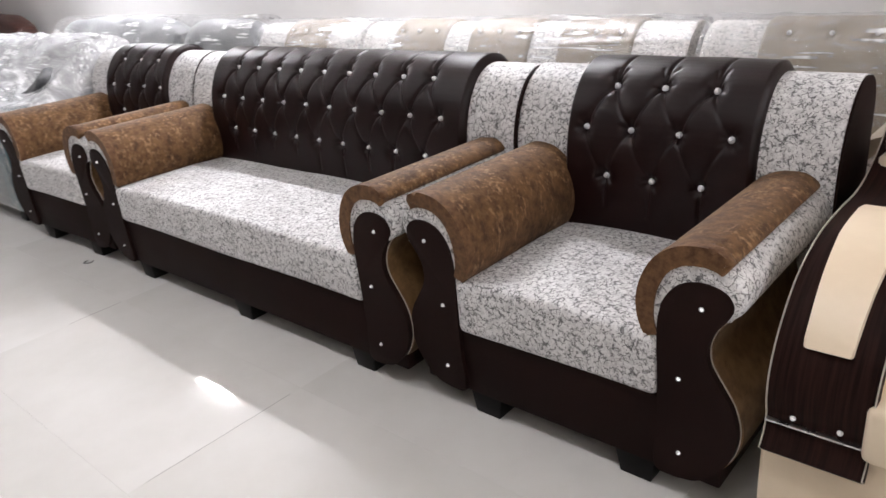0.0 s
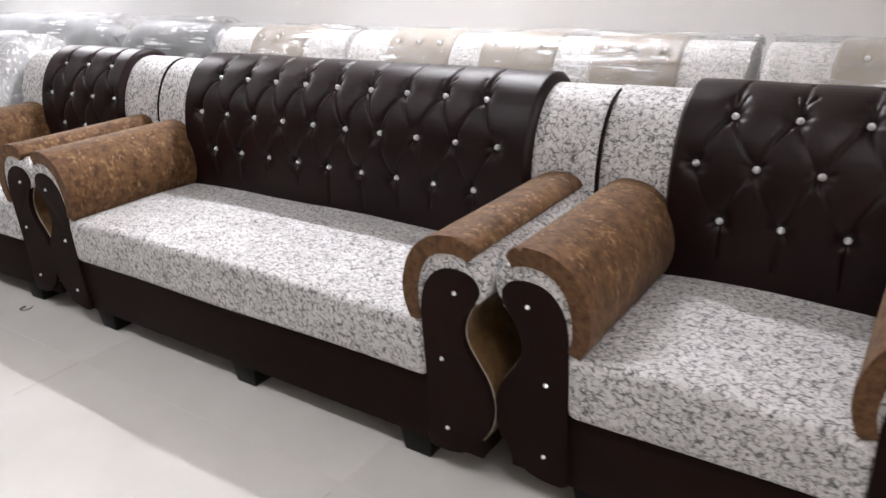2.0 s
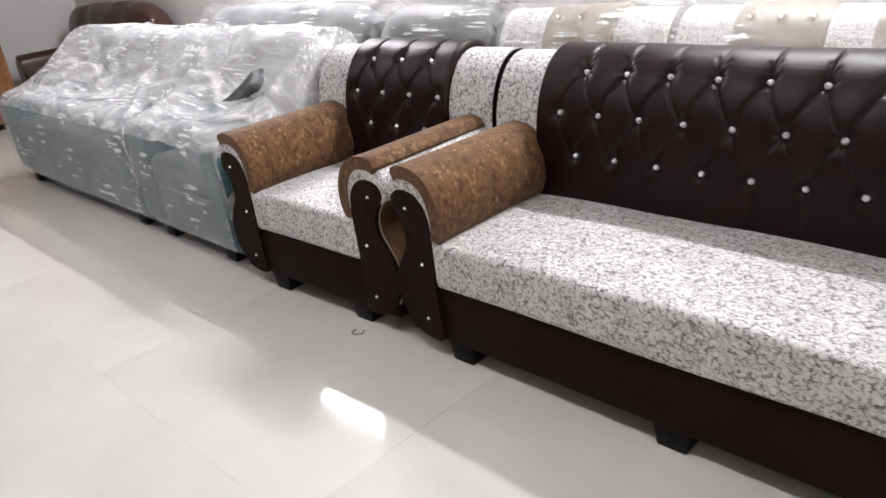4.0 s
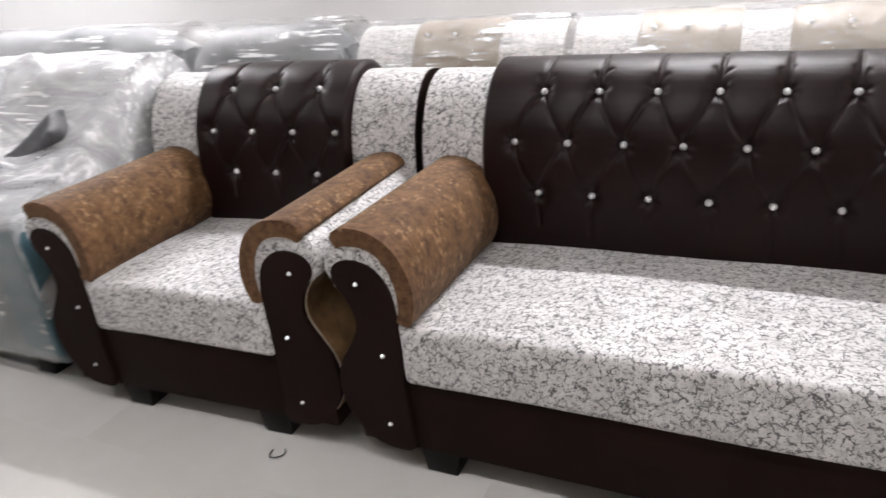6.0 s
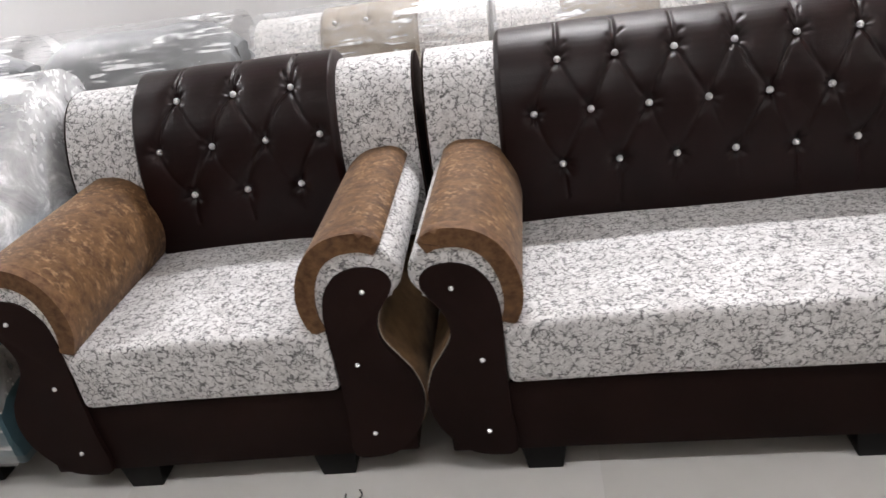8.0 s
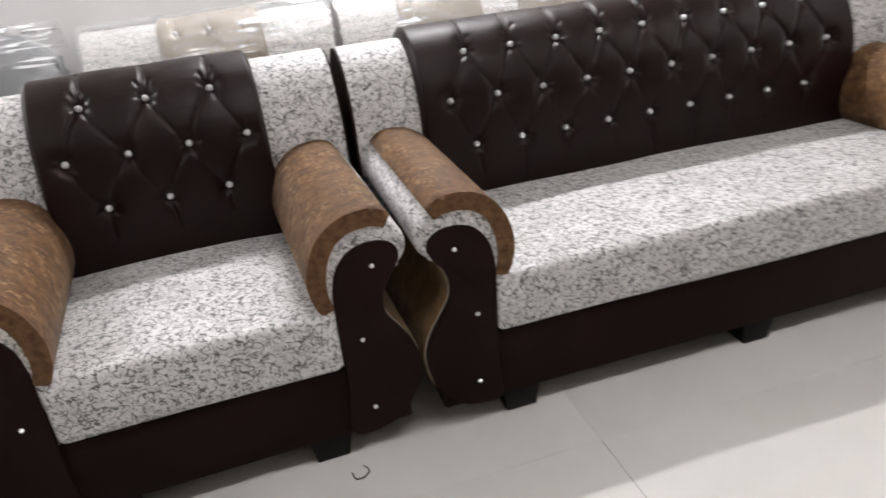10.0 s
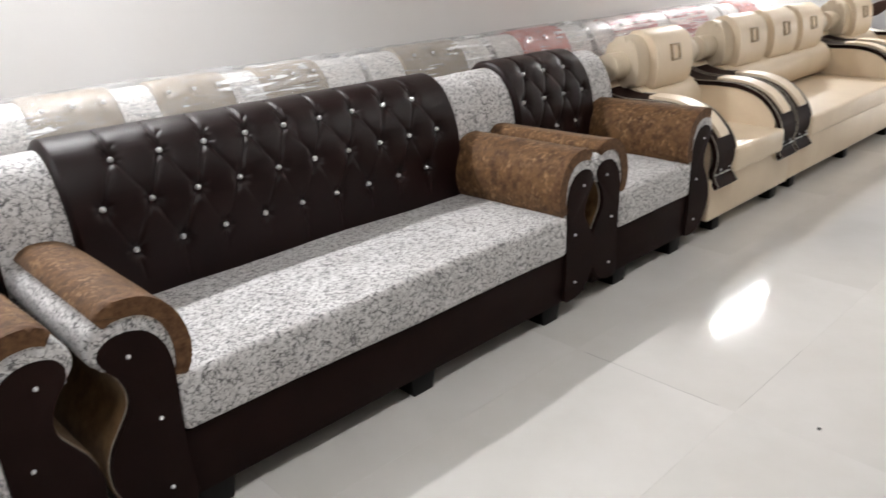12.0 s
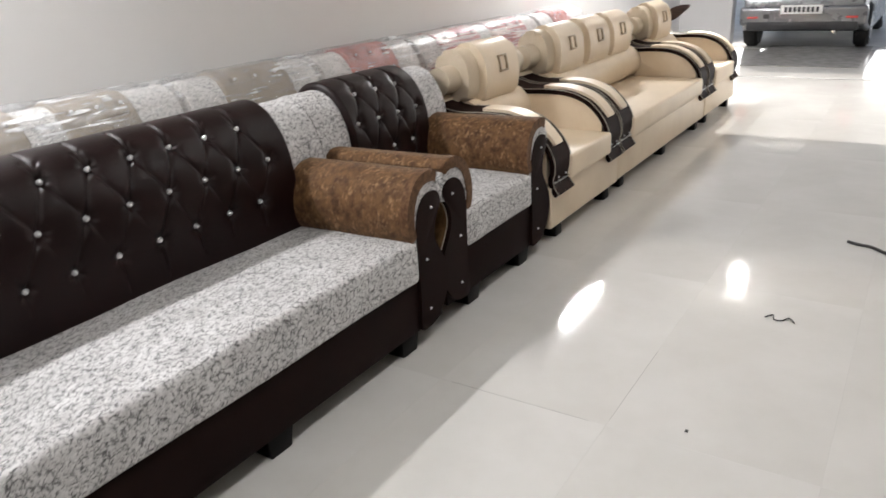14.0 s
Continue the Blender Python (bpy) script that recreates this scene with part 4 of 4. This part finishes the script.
wire("bent_wire", [(-0.155, -0.045, 0.003), (-0.150, -0.070, 0.003), (-0.128, -0.072, 0.004), (-0.112, -0.052, 0.003), (-0.122, -0.032, 0.004)], 0.0018, "small bent black wire lying on tiles")
wire("curled_wire", [(2.71, -1.09, 0.003), (2.735, -1.115, 0.006), (2.70, -1.125, 0.003), (2.705, -1.155, 0.003), (2.73, -1.175, 0.006), (2.70, -1.20, 0.003)], 0.003, "curled black wire lying on floor tiles")
wire("cable_scrap", [(3.726, -1.286, 0.006), (3.70, -1.34, 0.006), (3.69, -1.39, 0.006), (3.62, -1.47, 0.006), (3.60, -1.56, 0.006)], 0.008, "short black cable scrap on the tiles")
ob = part("debris_speck", block(-0.006, 0.006, -0.005, 0.005, 0, 0.004, 0.001), M_WIRE, None)
ob.location = (1.80, -1.03, 0)
tagged(ob, "tiny dark speck of debris on tile", "debris")

# ---- floor tiles ----
TILE_X, TILE_Y, GAP = 1.235, 0.6175, 0.0003
me = bpy.data.meshes.new("tile")
bm = block(-TILE_X / 2 + GAP / 2, TILE_X / 2 - GAP / 2, -TILE_Y / 2 + GAP / 2, TILE_Y / 2 - GAP / 2, -0.006, 0.0, 0.00015, 1)
bmesh.ops.recalc_face_normals(bm, faces=bm.faces)
bm.to_mesh(me)
rest, faces = [], []
base = np.array([v.co[:] for v in bm.verts])
polys = [[v.index for v in f.verts] for f in bm.faces]
bm.free()
me.materials.append(M_TILE)
for i in range(-15, 16):
    for j in range(-7, 5):
        cx, cy = 1.714 + (i + 0.5) * TILE_X, -0.80 + (j + 0.5) * TILE_Y
        if not (ROOM_X0 < cx - 0.6 and cx + 0.6 < ROOM_X1 - 0.2 and ROOM_Y0 < cy - 0.3 and cy + 0.3 < WALL_Y):
            continue
        if -3.0 < cx < 7.5 and -2.8 < cy < 0.3:
            ob = new("tile", me)
            ob.parent, ob.location = floor, (cx, cy, 0)
        else:
            n = len(rest) * len(base)
            rest.append(base + (cx, cy, 0))
            faces += [[k + n for k in f] for f in polys]
me2 = bpy.data.meshes.new("far_tiles")
me2.from_pydata(np.concatenate(rest).tolist(), [], faces)
me2.materials.append(M_TILE)
ob = new("far_tiles", me2)
ob.parent = floor
tagged(ob, kind="stuff")

# ---- groove shade of some joints, laid on as dark strips ----
for x0, x1, y0, y1 in ((1.7135, 1.7145, -0.745, -0.225), (0.4789, 0.4801, -0.42, -0.19), (1.75, 2.25, -0.8004, -0.7996)):
    part("joint_shade", block(x0, x1, y0, y1, -0.001, 0.0004, 0), M_JOINT_SHADE, floor, "dark strip painted as shade in a tile joint", smooth=False)
